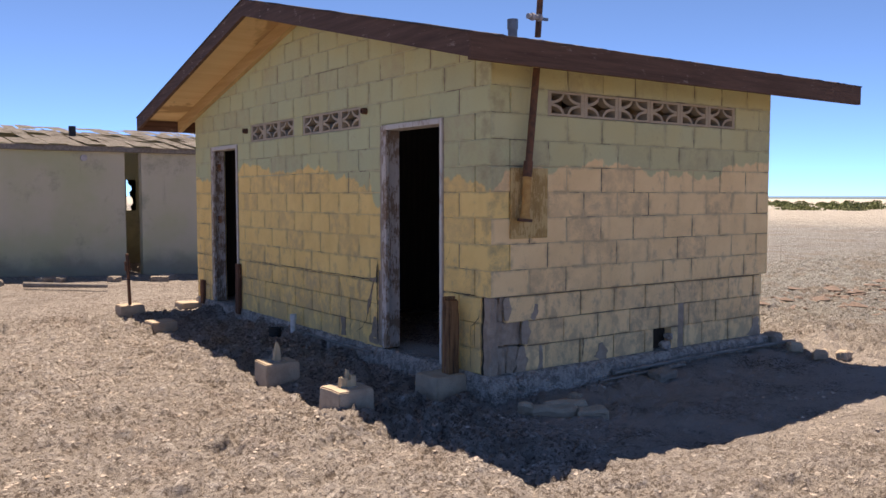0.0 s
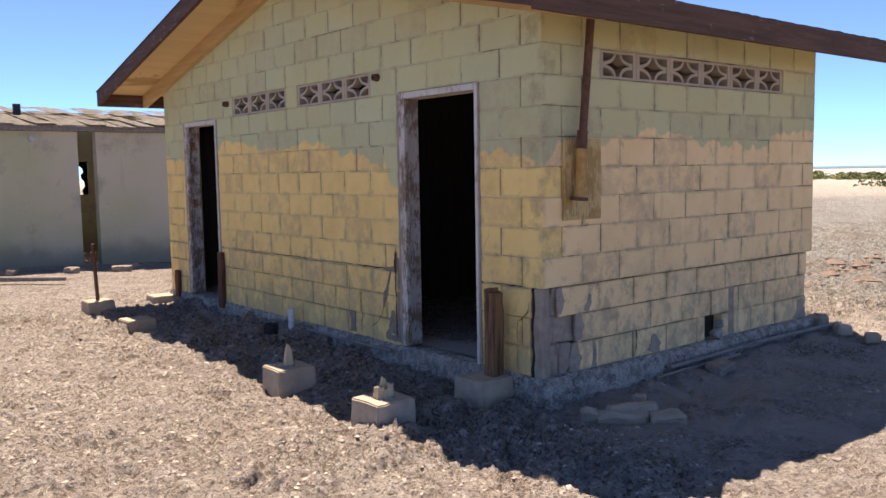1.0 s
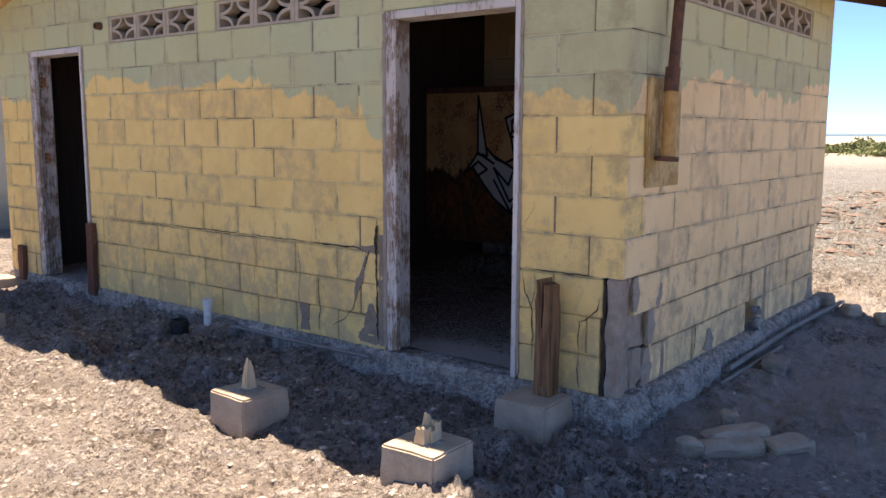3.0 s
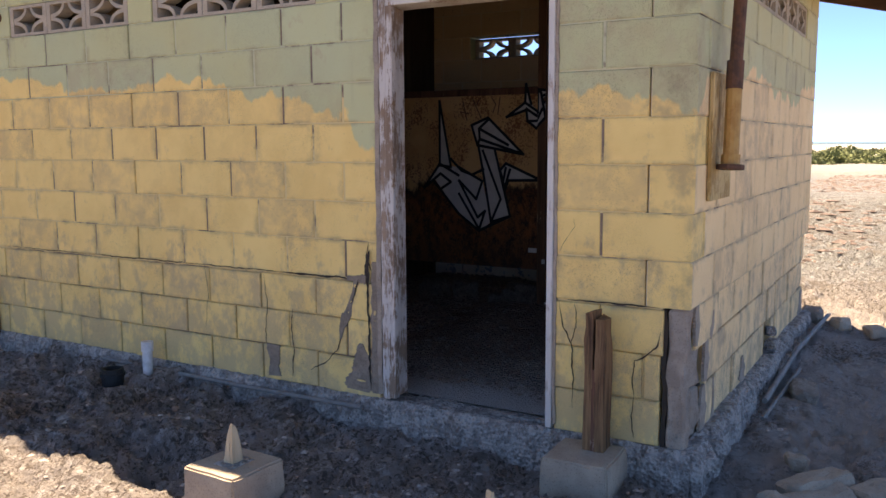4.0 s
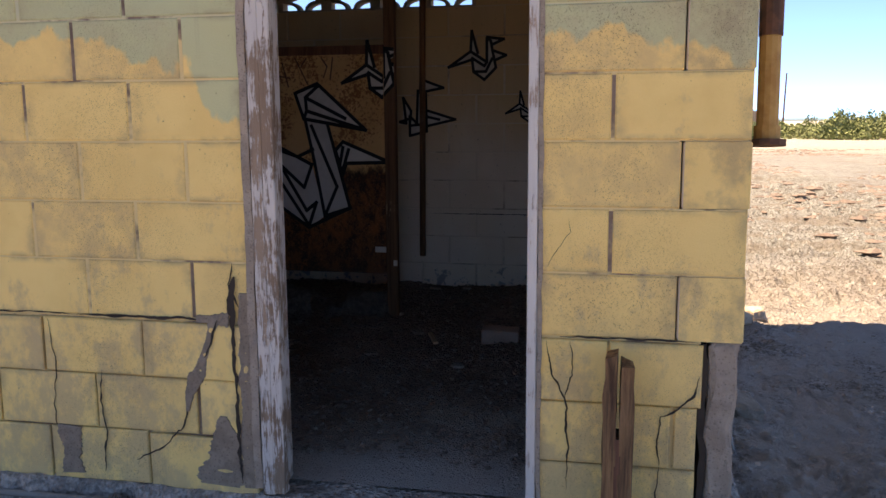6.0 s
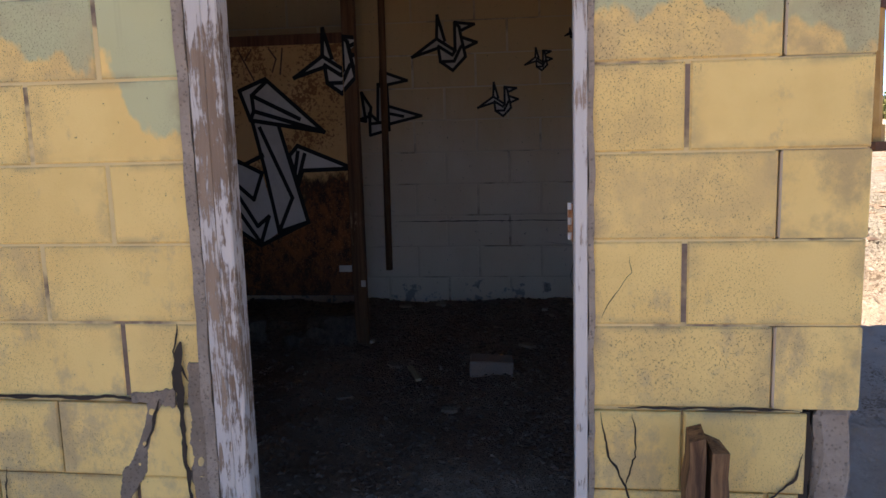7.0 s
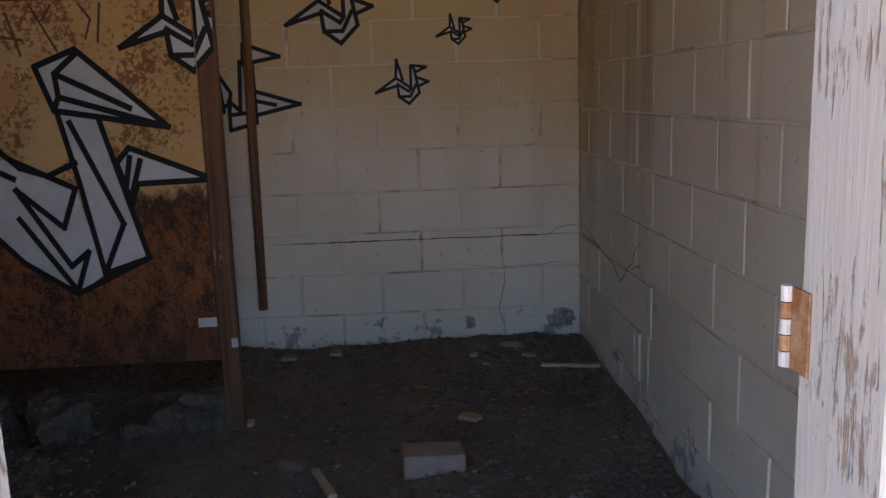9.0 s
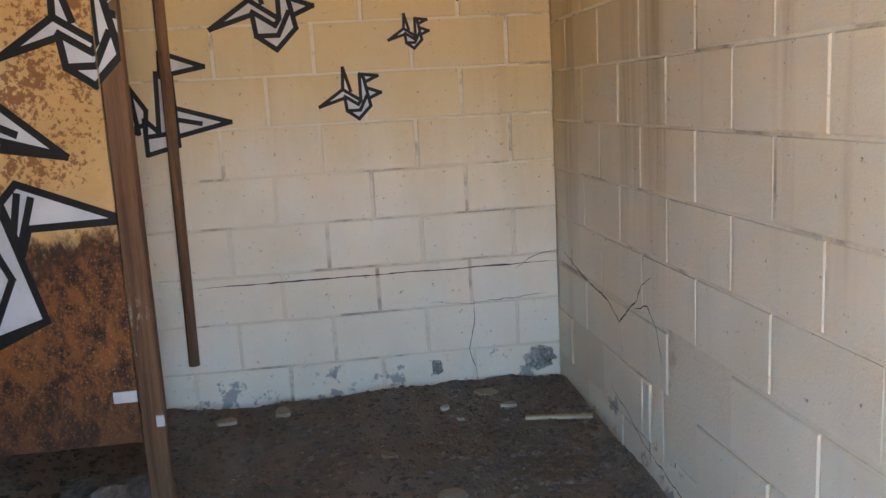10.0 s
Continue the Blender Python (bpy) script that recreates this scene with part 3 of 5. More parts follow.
def roof_z(y):
    return ROOF_TOP - SLOPE * abs(y - MID)


under = 0.05
gable_trims = [(-SLOPE, 1.0, ROOF_TOP - under - SLOPE * MID), (SLOPE, 1.0, ROOF_TOP - under + SLOPE * MID)]
side_top = [(0.0, 1.0, roof_z(YS + T) - under - 0.06)]

# frames: u along the wall, y into the wall, z up
FRONT = Matrix(((0, 1, 0, XF), (1, 0, 0, 0), (0, 0, 1, 0), (0, 0, 0, 1)))
SIDE = Matrix(((1, 0, 0, 0), (0, 1, 0, YS), (0, 0, 1, 0), (0, 0, 0, 1)))
BACK = Matrix(((0, -1, 0, XB), (1, 0, 0, 0), (0, 0, 1, 0), (0, 0, 0, 1)))
LEFT = Matrix(((1, 0, 0, 0), (0, -1, 0, YL), (0, 0, 1, 0), (0, 0, 0, 1)))


def front_drop(k, u):
    if k >= 0:
        return 0, 0, 0, 0
    r = random.Random(k * 91 + int(u * 10))
    if u > 7.4:
        return r.uniform(-4, 4) / 1000, r.uniform(-4, 3) / 1000, -0.012 + r.uniform(-3, 2) / 1000, r.uniform(-0.5, 0.5)
    return r.uniform(-3, 3) / 1000, r.uniform(-2, 6) / 1000, -0.008, r.uniform(-0.4, 0.4)


def side_drop(k, u):
    if k >= 0:
        return 0, 0, 0, 0
    r = random.Random(k * 37 + int(u * 10))
    return r.uniform(-5, 5) / 1000, r.uniform(-6, 6) / 1000, -0.010 + r.uniform(-3, 3) / 1000, r.uniform(-0.6, 0.6)


def odd(k):
    return k % 2 == 1


wall_front = block_wall("wall_front", "front gable of concrete block with flaking ochre and green paint", FRONT,
                        lambda k: (YS if odd(k) else YS + T, YL) if k >= 0 else (YS + 0.122 - (0.012 if k == -1 else 0), YL),
                        lambda k: 6.25 if odd(k) else 6.05, range(-3, 14),
                        [DOOR_R, DOOR_L, *VENTS], (M["front"], M["inside"]), trims=gable_trims, drop=front_drop)
wall_side = block_wall("wall_side", "side wall of concrete block with faded, grimy ochre paint", SIDE,
                       lambda k: (XF + (T if odd(k) else 0), XB) if k >= 0 else ({-1: 5.055, -2: 5.245, -3: 5.205}[k], XB - 0.06),
                       lambda k: XF + 0.4 + (T if odd(k) else 0), range(-3, 10),
                       [VENT_S, *BROKEN], (M["side"], M["inside"], M["front"]), trims=side_top, drop=side_drop, recess=lambda k: 0.022 if k < 0 else 0.0, core_mats=(M["mortar_side"], M["mortar_in"]))
wall_back = block_wall("wall_back", "back wall of concrete block with stained cream paint", BACK,
                       lambda k: (YS + T, YL - T), lambda k: 6.442 if odd(k) else 6.642, range(-3, 14),
                       [VENT_B], (M["front"], M["inside"]), z0=0.839, trims=gable_trims)
# end wall coloured dark so the far doorway looks unlit
wall_left = tagged(part("wall_left", boxes(((XF + T, YL - T, 0.19), (XB, YL, 2.70))), M["shade_board"]), "end wall of the far room, dark brown for its unlit interior", "wall", "", "structure")
# partition is added, unseen; near black puts the room's darkness into it
wall_partition = tagged(part("wall_partition", boxes(((XF + T, 9.14, 0.19), (XB - T, 9.24, 3.40))), M["shade_board"]), "added inner wall, near black for the darkness of the room", "wall", "", "structure")

# ---- slab and floor ----
bm = boxes(((XF + 0.045, YS + 0.045, -0.25), (XB - 0.02, YL - 0.02, 0.183)))
bmesh.ops.subdivide_edges(bm, edges=bm.edges[:], cuts=30, use_grid_fill=True)
roughen(bm, 0.022, 6.0, 3.0)
tagged(part("slab", bm, M["footing"]), "crumbling grey concrete slab and footing under the walls", "slab", "", "structure")


def footing_strip(u0, u1, frame_of, out, seed):
    """A crumbling skirt of concrete along a wall: a ragged face and a broken ledge."""
    n = int((u1 - u0) / 0.022)
    prof = [(0.03, 0.186), (-out * 0.5, 0.186), (-out, 0.172), (-out - 0.008, 0.14), (-out - 0.010, 0.10), (-out - 0.012, 0.06), (-out - 0.014, 0.0), (-out - 0.014, -0.12)]
    bm = bmesh.new()
    rows = []
    for i in range(n + 1):
        u = u0 + (u1 - u0) * i / n
        bite = max(0.0, noise.noise(Vector((u * 2.3, seed, 0)))) * 0.07 + max(0.0, noise.noise(Vector((u * 9.0, seed, 4)))) * 0.05 - max(0.0, noise.noise(Vector((u * 14.0, seed, 9)))) * 0.03
        row = []
        for j, (d, z) in enumerate(prof):
            q = noise.noise_vector(Vector((u * 16, j * 1.9, seed))) * 0.012 + noise.noise_vector(Vector((u * 45, j * 3.1, seed))) * 0.006
            row.append(bm.verts.new(frame_of @ Vector((u, d + (bite if 0 < j < 6 else 0) + (q.y if j else 0), z - (bite * 0.5 if 0 < j < 4 else 0) + q.z * (0.6 if j else 0)))))
        rows.append(row)
    for a, b in zip(rows, rows[1:]):
        for j in range(len(prof) - 1):
            bm.faces.new((a[j], a[j + 1], b[j + 1], b[j]))
    bm.faces.new(rows[0])
    bm.faces.new(rows[-1])
    bmesh.ops.recalc_face_normals(bm, faces=bm.faces[:])
    return bm


for u0, u1, fr, out, seed in ((YS - 0.02, YL, FRONT, 0.022, 1.0), (XF - 0.01, XB - 0.03, SIDE, 0.055, 7.0)):
    tagged(part("footing", footing_strip(u0, u1, fr, out, seed), M["footing"]), "crumbling grey concrete footing below the block wall", "footing", "", "structure")

# ---- ground ----
lattices = {}


def lattice(seed):
    if seed not in lattices:
        lattices[seed] = np.random.RandomState(seed).rand(256, 256)
    return lattices[seed]


def value_noise(x, y, seed):
    g = lattice(seed)
    xi, yi = np.floor(x).astype(int), np.floor(y).astype(int)
    fx, fy = x - xi, y - yi
    fx, fy = fx * fx * (3 - 2 * fx), fy * fy * (3 - 2 * fy)
    a, b = g[xi % 256, yi % 256], g[(xi + 1) % 256, yi % 256]
    c, d = g[xi % 256, (yi + 1) % 256], g[(xi + 1) % 256, (yi + 1) % 256]
    return (a * (1 - fx) + b * fx) * (1 - fy) + (c * (1 - fx) + d * fx) * fy


def fbm(x, y, scale, octaves, seed, gain=0.5):
    s, amp, tot = 0.0, 1.0, 0.0
    for o in range(octaves):
        s = s + amp * value_noise(x * scale * 2 ** o + 31.7 * o, y * scale * 2 ** o - 17.3 * o, seed + o)
        tot += amp
        amp *= gain
    return s / tot


def step(v, lo, hi):
    f = np.clip((v - lo) / (hi - lo), 0, 1)
    return f * f * (3 - 2 * f)


def ground_height(x, y):
    h = (fbm(x, y, 0.45, 3, 5) - 0.5) * 0.08
    near = np.clip((x + 0.4) / 1.2, 0, 1) * np.clip((28 - x) / 4, 0, 1) * np.clip((y - 0.8) / 1.0, 0, 1) * np.clip((14.5 - y) / 2.5, 0, 1)
    wx, wy = x + 0.05 * fbm(x, y, 9.0, 2, 61), y + 0.05 * fbm(x, y, 9.0, 2, 71)
    trod = 0.7 + 0.4 * step(fbm(x, y, 0.7, 2, 81), 0.40, 0.56)
    crust = fbm(wx, wy, 3.0, 4, 11, 0.55)
    f = step(crust, 0.46, 0.478) * 0.028 + step(crust, 0.55, 0.568) * 0.030 - (1 - step(crust, 0.37, 0.40)) * 0.03
    plates = fbm(wx + 9.1, wy, 7.0, 3, 33, 0.55)
    f = f + step(plates, 0.43, 0.448) * 0.022 + step(plates, 0.53, 0.548) * 0.026
    chips = fbm(wx, wy + 4.3, 15.0, 2, 23)
    f = f + step(chips, 0.44, 0.50) * 0.010 + step(chips, 0.58, 0.64) * 0.012
    cleft = np.abs(fbm(wx, wy + 2.0, 3.6, 4, 131, 0.6) - 0.5)
    torn_up = step(fbm(x + 5.0, y, 1.2, 2, 141), 0.38, 0.55)
    f = f - (1 - step(cleft, 0.003, 0.022)) * 0.040 * torn_up
    flake = np.abs(fbm(wx + 3.0, wy, 8.0, 3, 151, 0.6) - 0.5)
    f = f - (1 - step(flake, 0.004, 0.03)) * 0.022
    rise = np.clip((y - 13.0) / 4.5, 0, 1) * np.clip((7.0 - x) / 5.0, 0, 1)
    bank = np.clip(1 - np.abs(x - 4.95) / 0.55, 0, 1) * np.clip((y - 6.2) / 0.5, 0, 1) * np.clip((13.0 - y) / 1.0, 0, 1)
    bank2 = np.clip(1 - np.abs(y - 5.9) / 0.5, 0, 1) * np.clip((x - 5.6) / 0.8, 0, 1) * np.clip((10.5 - x) / 1.5, 0, 1)
    calm = 1 - 0.62 * step(x, 4.2, 5.0) * step(9.6 - x, 0.0, 1.2) * step(6.2 - y, 0.0, 0.6) * step(y - 3.4, 0.0, 1.1)
    return h + f * 0.92 * trod * near * calm + 0.20 * rise - 0.030 * near + 0.002 + 0.06 * bank + 0.07 * bank2


def resting_height(x, y):
    """The lowest ground about a place, for what lies on it."""
    return np.minimum.reduce([ground_height(x + a, y + b) for a, b in ((0, 0), (0.016, 0), (-0.016, 0), (0, 0.016), (0, -0.016))])


def axis_points(runs, ends):
    """Grid lines: runs of (from, to, step), then ever wider steps out to the ends."""
    out = [v for a, b, s in runs for v in np.arange(a, b - s * 0.25, s)]
    d, v = runs[-1][2], runs[-1][1]
    while v < ends[1]:
        out.append(v)
        d *= 1.12
        v += d
    d, v = runs[0][2], runs[0][0]
    while v > ends[0]:
        d *= 1.12
        v -= d
        out.append(v)
    return np.array(sorted(out))


gx = axis_points([(0.5, 5.0, 0.015), (5.0, 6.3, 0.020), (6.3, 10.5, 0.034), (10.5, 27.0, 0.075)], (-2500, 2500))
gy = axis_points([(1.6, 7.8, 0.015), (7.8, 9.0, 0.025), (9.0, 13.0, 0.05)], (-2500, 2500))
GX, GY = np.meshgrid(gx, gy, indexing="ij")
GZ = ground_height(GX, GY)
nx, ny = GX.shape
gme = bpy.data.meshes.new("ground")
ids = np.arange(nx * ny).reshape(nx, ny)
quads = np.stack([ids[:-1, :-1], ids[1:, :-1], ids[1:, 1:], ids[:-1, 1:]], axis=-1).reshape(-1, 4)
gme.vertices.add(nx * ny)
gme.vertices.foreach_set("co", np.stack([GX, GY, GZ], axis=-1).ravel())
gme.loops.add(quads.size)
gme.loops.foreach_set("vertex_index", quads.ravel())
gme.polygons.add(len(quads))
gme.polygons.foreach_set("loop_start", np.arange(0, quads.size, 4))
gme.polygons.foreach_set("loop_total", np.full(len(quads), 4))
gme.update(calc_edges=True)
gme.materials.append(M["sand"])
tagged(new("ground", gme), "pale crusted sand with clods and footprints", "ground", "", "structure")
bm = boxes(((420, -2400, -0.6), (2450, 2400, 0.25)))
tagged(part("sea", bm, M["sea"]), "grey-blue strip of calm sea at the horizon", "sea", "", "structure")

# indoor dirt
fx = np.arange(XF + 0.12, XB - T + 0.02, 0.03)
fy = np.arange(YS + T - 0.02, 9.16, 0.03)
FX, FY = np.meshgrid(fx, fy, indexing="ij")
inside = np.clip((FX - XF - 0.12) / 0.7, 0, 1)
pit = np.clip(1 - np.hypot((FX - 6.7) / 1.1, (FY - 8.6) / 0.8), 0, 1)
FZ = 0.195 + inside * (0.045 + np.clip(FX - 6.5, 0, 2) * 0.02) + (fbm(FX, FY, 4.0, 4, 41, 0.6) - 0.5) * 0.07 * inside - pit * 0.18 * inside
nx, ny = FX.shape
ids = np.arange(nx * ny).reshape(nx, ny)
quads = np.stack([ids[:-1, :-1], ids[1:, :-1], ids[1:, 1:], ids[:-1, 1:]], axis=-1).reshape(-1, 4)
fme = bpy.data.meshes.new("floor")
fme.from_pydata(np.stack([FX, FY, FZ], axis=-1).reshape(-1, 3).tolist(), [], quads.tolist())
fme.polygons.foreach_set("use_smooth", np.ones(len(quads), dtype=bool))
fme.materials.append(M["dirt"])
tagged(new("floor", fme), "dark gritty dirt strewn over the indoor slab", "floor", "", "structure")

# ---- roof ----
roof = thing("roof", "low gable roof with dark brown fascia and tan plywood soffit", "roof", kind="structure")


def slope_piece(y0, y1, x0, x1, t0, t1, steps=1):
    """A slab that follows the roof between y0 and y1; t0 and t1: its top and underside below the roof's top."""
    bm = bmesh.new()
    vs = [bm.verts.new((x, y, roof_z(y) - t)) for x in (x0, x1) for y in (y0, y1) for t in (t0, t1)]
    for f in ((0, 1, 3, 2), (4, 6, 7, 5), (0, 2, 6, 4), (1, 5, 7, 3), (0, 4, 5, 1), (2, 3, 7, 6)):
        bm.faces.new([vs[i] for i in f])
    bmesh.ops.recalc_face_normals(bm, faces=bm.faces[:])
    return bm


for y0, y1 in ((EAVE_R + 0.03, MID), (MID, EAVE_L - 0.03)):
    xs = [GABLE_F + 0.04, 5.35, 6.57, 7.79, GABLE_B - 0.04]
    for a, b in zip(xs, xs[1:]):
        part("plywood_sheet", slope_piece(y0, y1, a + 0.003, b - 0.003, 0.015, 0.03), M["ply"], roof)
    # felt with a torn edge
    bm = bmesh.new()
    nxs, nys = 90, 14
    grid = []
    for i in range(nxs + 1):
        row = []
        for j in range(nys + 1):
            x = GABLE_F - 0.01 + (GABLE_B - GABLE_F + 0.02) * i / nxs
            y = y0 + (y1 - y0) * j / nys
            e = min(abs(y - EAVE_R), abs(y - EAVE_L)) < 0.05
            lift = 0.006 + 0.012 * max(0, noise.noise(Vector((x * 9, y * 3, 1.0)))) + (0.012 * max(0.0, noise.noise(Vector((x * 14, 0, 3.0)))) if e else 0)
            if e:
                y += (-1 if y < MID else 1) * (0.025 + 0.03 * noise.noise(Vector((x * 5, 2.0, 0))))
            row.append(bm.verts.new((x, y, roof_z(y) + lift)))
        grid.append(row)
    for r, q in zip(grid, grid[1:]):
        for i in range(nys):
            bm.faces.new((r[i], q[i], q[i + 1], r[i + 1]))
    bmesh.ops.recalc_face_normals(bm, faces=bm.faces[:])
    bmesh.ops.solidify(bm, geom=bm.faces[:], thickness=0.012)
    part("roofing_felt", bm, M["roofing"], roof)
    for x0, x1 in ((GABLE_F, GABLE_F + 0.04), (GABLE_B - 0.04, GABLE_B)):
        part("barge_board", slope_piece(y0, y1, x0, x1, 0.004, 0.165), M["fascia_y"], roof)
    for x0, deep in ((XF - 0.06, 0.185), (5.9, 0.145), (6.9, 0.145), (7.9, 0.145), (XB + 0.004, 0.145)):
        part("rafter", slope_piece(y0, y1, x0, x0 + (0.057 if x0 < XF else 0.04), 0.031, deep), M["rafter"], roof)
for ye, s in ((EAVE_R, 1), (EAVE_L, -1)):
    z = roof_z(ye)
    part("eave_board", boxes(((GABLE_F, min(ye, ye + 0.04 * s), z - 0.175), (GABLE_B, max(ye, ye + 0.04 * s), z + 0.002))), M["fascia_x"], roof)
# blocking over the side walls, closing the eaves
for y in (YS + 0.03, YL - 0.09):
    part("blocking", boxes(((XF + 0.02, y, 2.60), (XB - 0.02, y + 0.06, roof_z(y + (0 if y < MID else 0.06)) - 0.032))), M["rafter"], roof)

# ---- doors ----


def door_frame(name, d, label):
    y0, y1, z0, z1 = d
    f = thing(name, label, "door frame", kind="structure")
    bm = boxes(((XF - 0.012, y1 - 0.060, z0), (XF + 0.155, y1 - 0.016, z1 - 0.002)), bevel=0.003)
    part("jamb", bm, M["jamb"], f)
    bm = boxes(((XF - 0.022, y1 - 0.101, z0 + 0.01), (XF + 0.018, y1 - 0.061, z1 - 0.05)), bevel=0.004)
    part("door_stop", bm, M["jamb"], f)
    bm = boxes(((XF - 0.015, y0 + 0.002, z0), (XF + 0.155, y0 + 0.032, z1 - 0.002)), bevel=0.003)
    part("jamb", bm, M["jamb_pale"], f, "pale peeling jamb")
    bm = boxes(((XF - 0.018, y0 + 0.033, z1 - 0.05), (XF + 0.155, y1 - 0.061, z1 - 0.004)), bevel=0.003)
    part("head", bm, M["jamb_pale"], f)
    # mortar packed between jamb and block
    for ya, yb in ((y1 - 0.012, y1 + 0.016), (y0 - 0.014, y0)):
        bm = boxes(((XF - 0.007, ya, z0 + 0.02), (XF + 0.10, yb, z1 - 0.01)))
        bmesh.ops.subdivide_edges(bm, edges=[e for e in bm.edges if e.calc_length() > 1.0], cuts=70)
        part("mortar_bead", roughen(bm, 0.005, 14.0, ya), M["concrete"], f)
    return f


door_frame("door_frame_1", DOOR_R, "peeling wooden door frame with no door in the block wall")
door_frame("door_frame_2", DOOR_L, "weathered wooden door frame of the far doorway")
def butt_hinge(label, m, height, knuckle_mats):
    """A leaf screwed to the jamb and five knuckles along its edge."""
    h = thing("hinge", label, "hinge", m, "door hinges")
    part("leaf", boxes(((-0.02, 0, 0), (0.02, 0.003, height)), bevel=0.0008), M["hinge"], h)
    k = height / 5
    for i in range(5):
        part("knuckle", tube(bmesh.new(), (0.026, 0.006, 0.001 + i * k), (0.026, 0.006, (i + 1) * k - 0.0005), 0.007, sides=10), knuckle_mats[i % 2], h)
    return h


butt_hinge("rusty butt hinge with white paint on its knuckles", pose(XF + 0.150, DOOR_R[0] + 0.0325, 1.182), 0.095, (M["pvc"], M["hinge"]))
for z in (1.90, 1.22):
    butt_hinge("rusty butt hinge still screwed to the far doorway jamb", pose(XF + 0.085, DOOR_L[1] - 0.0605, z, 0, 0, 180), 0.10, (M["rust_pipe"], M["hinge"]))

# ---- screen blocks ----


def screen_block(w, h, d):
    """A pierced block: a rim and a four-pointed star made of curved ribs."""
    bm = bmesh.new()
    t, e = 0.018, 0.036
    for lo, hi in (((0, 0, 0), (w, d, t)), ((0, 0, h - t), (w, d, h)), ((0, 0, t), (e, d, h - t)), ((w - e, 0, t), (w, d, h - t))):
        box(bm, lo, hi)
    # ribs: arcs that bow in from each corner side
    for cx, cz, a0 in ((e, t, 0), (w - e, t, 90), (w - e, h - t, 180), (e, h - t, 270)):
        rx, rz = w / 2 - e - 0.030, h / 2 - t - 0.010
        pts = []
        for i in range(9):
            a = radians(a0 + 90 * i / 8)
            pts.append((cx + rx * math.cos(a), cz + rz * math.sin(a)))
        for (xa, za), (xb, zb) in zip(pts, pts[1:]):
            dvec = Vector((xb - xa, zb - za))
            nrm = Vector((-dvec.y, dvec.x)).normalized() * 0.0115
            vs = [bm.verts.new((x + sgn * nrm.x, yy, z + sgn * nrm.y)) for yy in (0.006, d - 0.006) for x, z in ((xa, za), (xb, zb)) for sgn in (-1, 1)]
            for f in ((0, 1, 3, 2), (4, 6, 7, 5), (0, 2, 6, 4), (1, 5, 7, 3)):
                bm.faces.new([vs[i] for i in f])
    bmesh.ops.recalc_face_normals(bm, faces=bm.faces[:])
    return bm


def screen_row(label, frame_of, v, count, depth=0.10):
    w = (v[1] - v[0]) / count
    t = thing("vent_screen", label, "vent", kind="structure")
    me = None
    for i in range(count):
        m = frame_of @ Matrix.Translation((v[0] + i * w + 0.002, 0.008, v[2] + 0.004))
        if me is None:
            ob = part("screen_block", screen_block(w - 0.004, v[3] - v[2] - 0.008, depth), M["vent"], t)
            me = ob.data
        else:
            ob = new("screen_block", me)
            ob.parent = t
        ob.matrix_basis = m


for v in VENTS:
    screen_row("row of three pierced concrete vent blocks in the gable", FRONT, v, 3)
screen_row("row of six pierced concrete vent blocks under the eave", SIDE, VENT_S, 6)
screen_row("row of pierced concrete vent blocks high in the back wall", BACK, VENT_B, 4)

# ---- things indoors ----
panel = thing("rusted_panel", "rusty painted steel sheet with bird graffiti on a timber post", "panel")
part("sheet", boxes(((7.34, 7.655, 0.52), (7.352, 9.13, 1.875)), bevel=0.002), M["rust"], panel)
part("rail", boxes(((7.345, 7.655, 1.876), (7.40, 9.13, 1.93))), M["dark_post"], panel)
post_in = thing("timber_post", "dark red timber post from floor to rafters", "post")
bm = boxes(((7.318, 7.580, 0.15), (7.375, 7.648, roof_z(7.6) - 0.04)), bevel=0.004)
part("shaft", bm, M["brown_post"], post_in)
pole = thing("hanging_pole", "thin brown pole hanging down from the rafters", "pole")
part("shaft", tube(bmesh.new(), (8.19, 7.622, 0.50), (8.19, 7.60, roof_z(7.6) - 0.05), 0.022), M["brown_post"], pole)

# ---- service mast and board ----
mast = thing("service_mast", "rusty pipe mast on an ochre board with insulators above the roof", "mast")
part("board", boxes(((5.075, YS - 0.022, 1.25), (5.455, YS - 0.003, 1.80)), bevel=0.003), M["board"], mast)
part("pipe", tube(bmesh.new(), (5.19, 5.77, 1.75), (5.268, 5.753, 2.65), 0.028), M["rust_pipe"], mast)
part("lower_pipe", tube(bmesh.new(), (5.165, 5.77, 1.41), (5.19, 5.77, 1.75), 0.034), M["ochre_pipe"], mast)

# ---- piers ----


PIER_X = 3.86
TOP_OF_PIER = 0.175


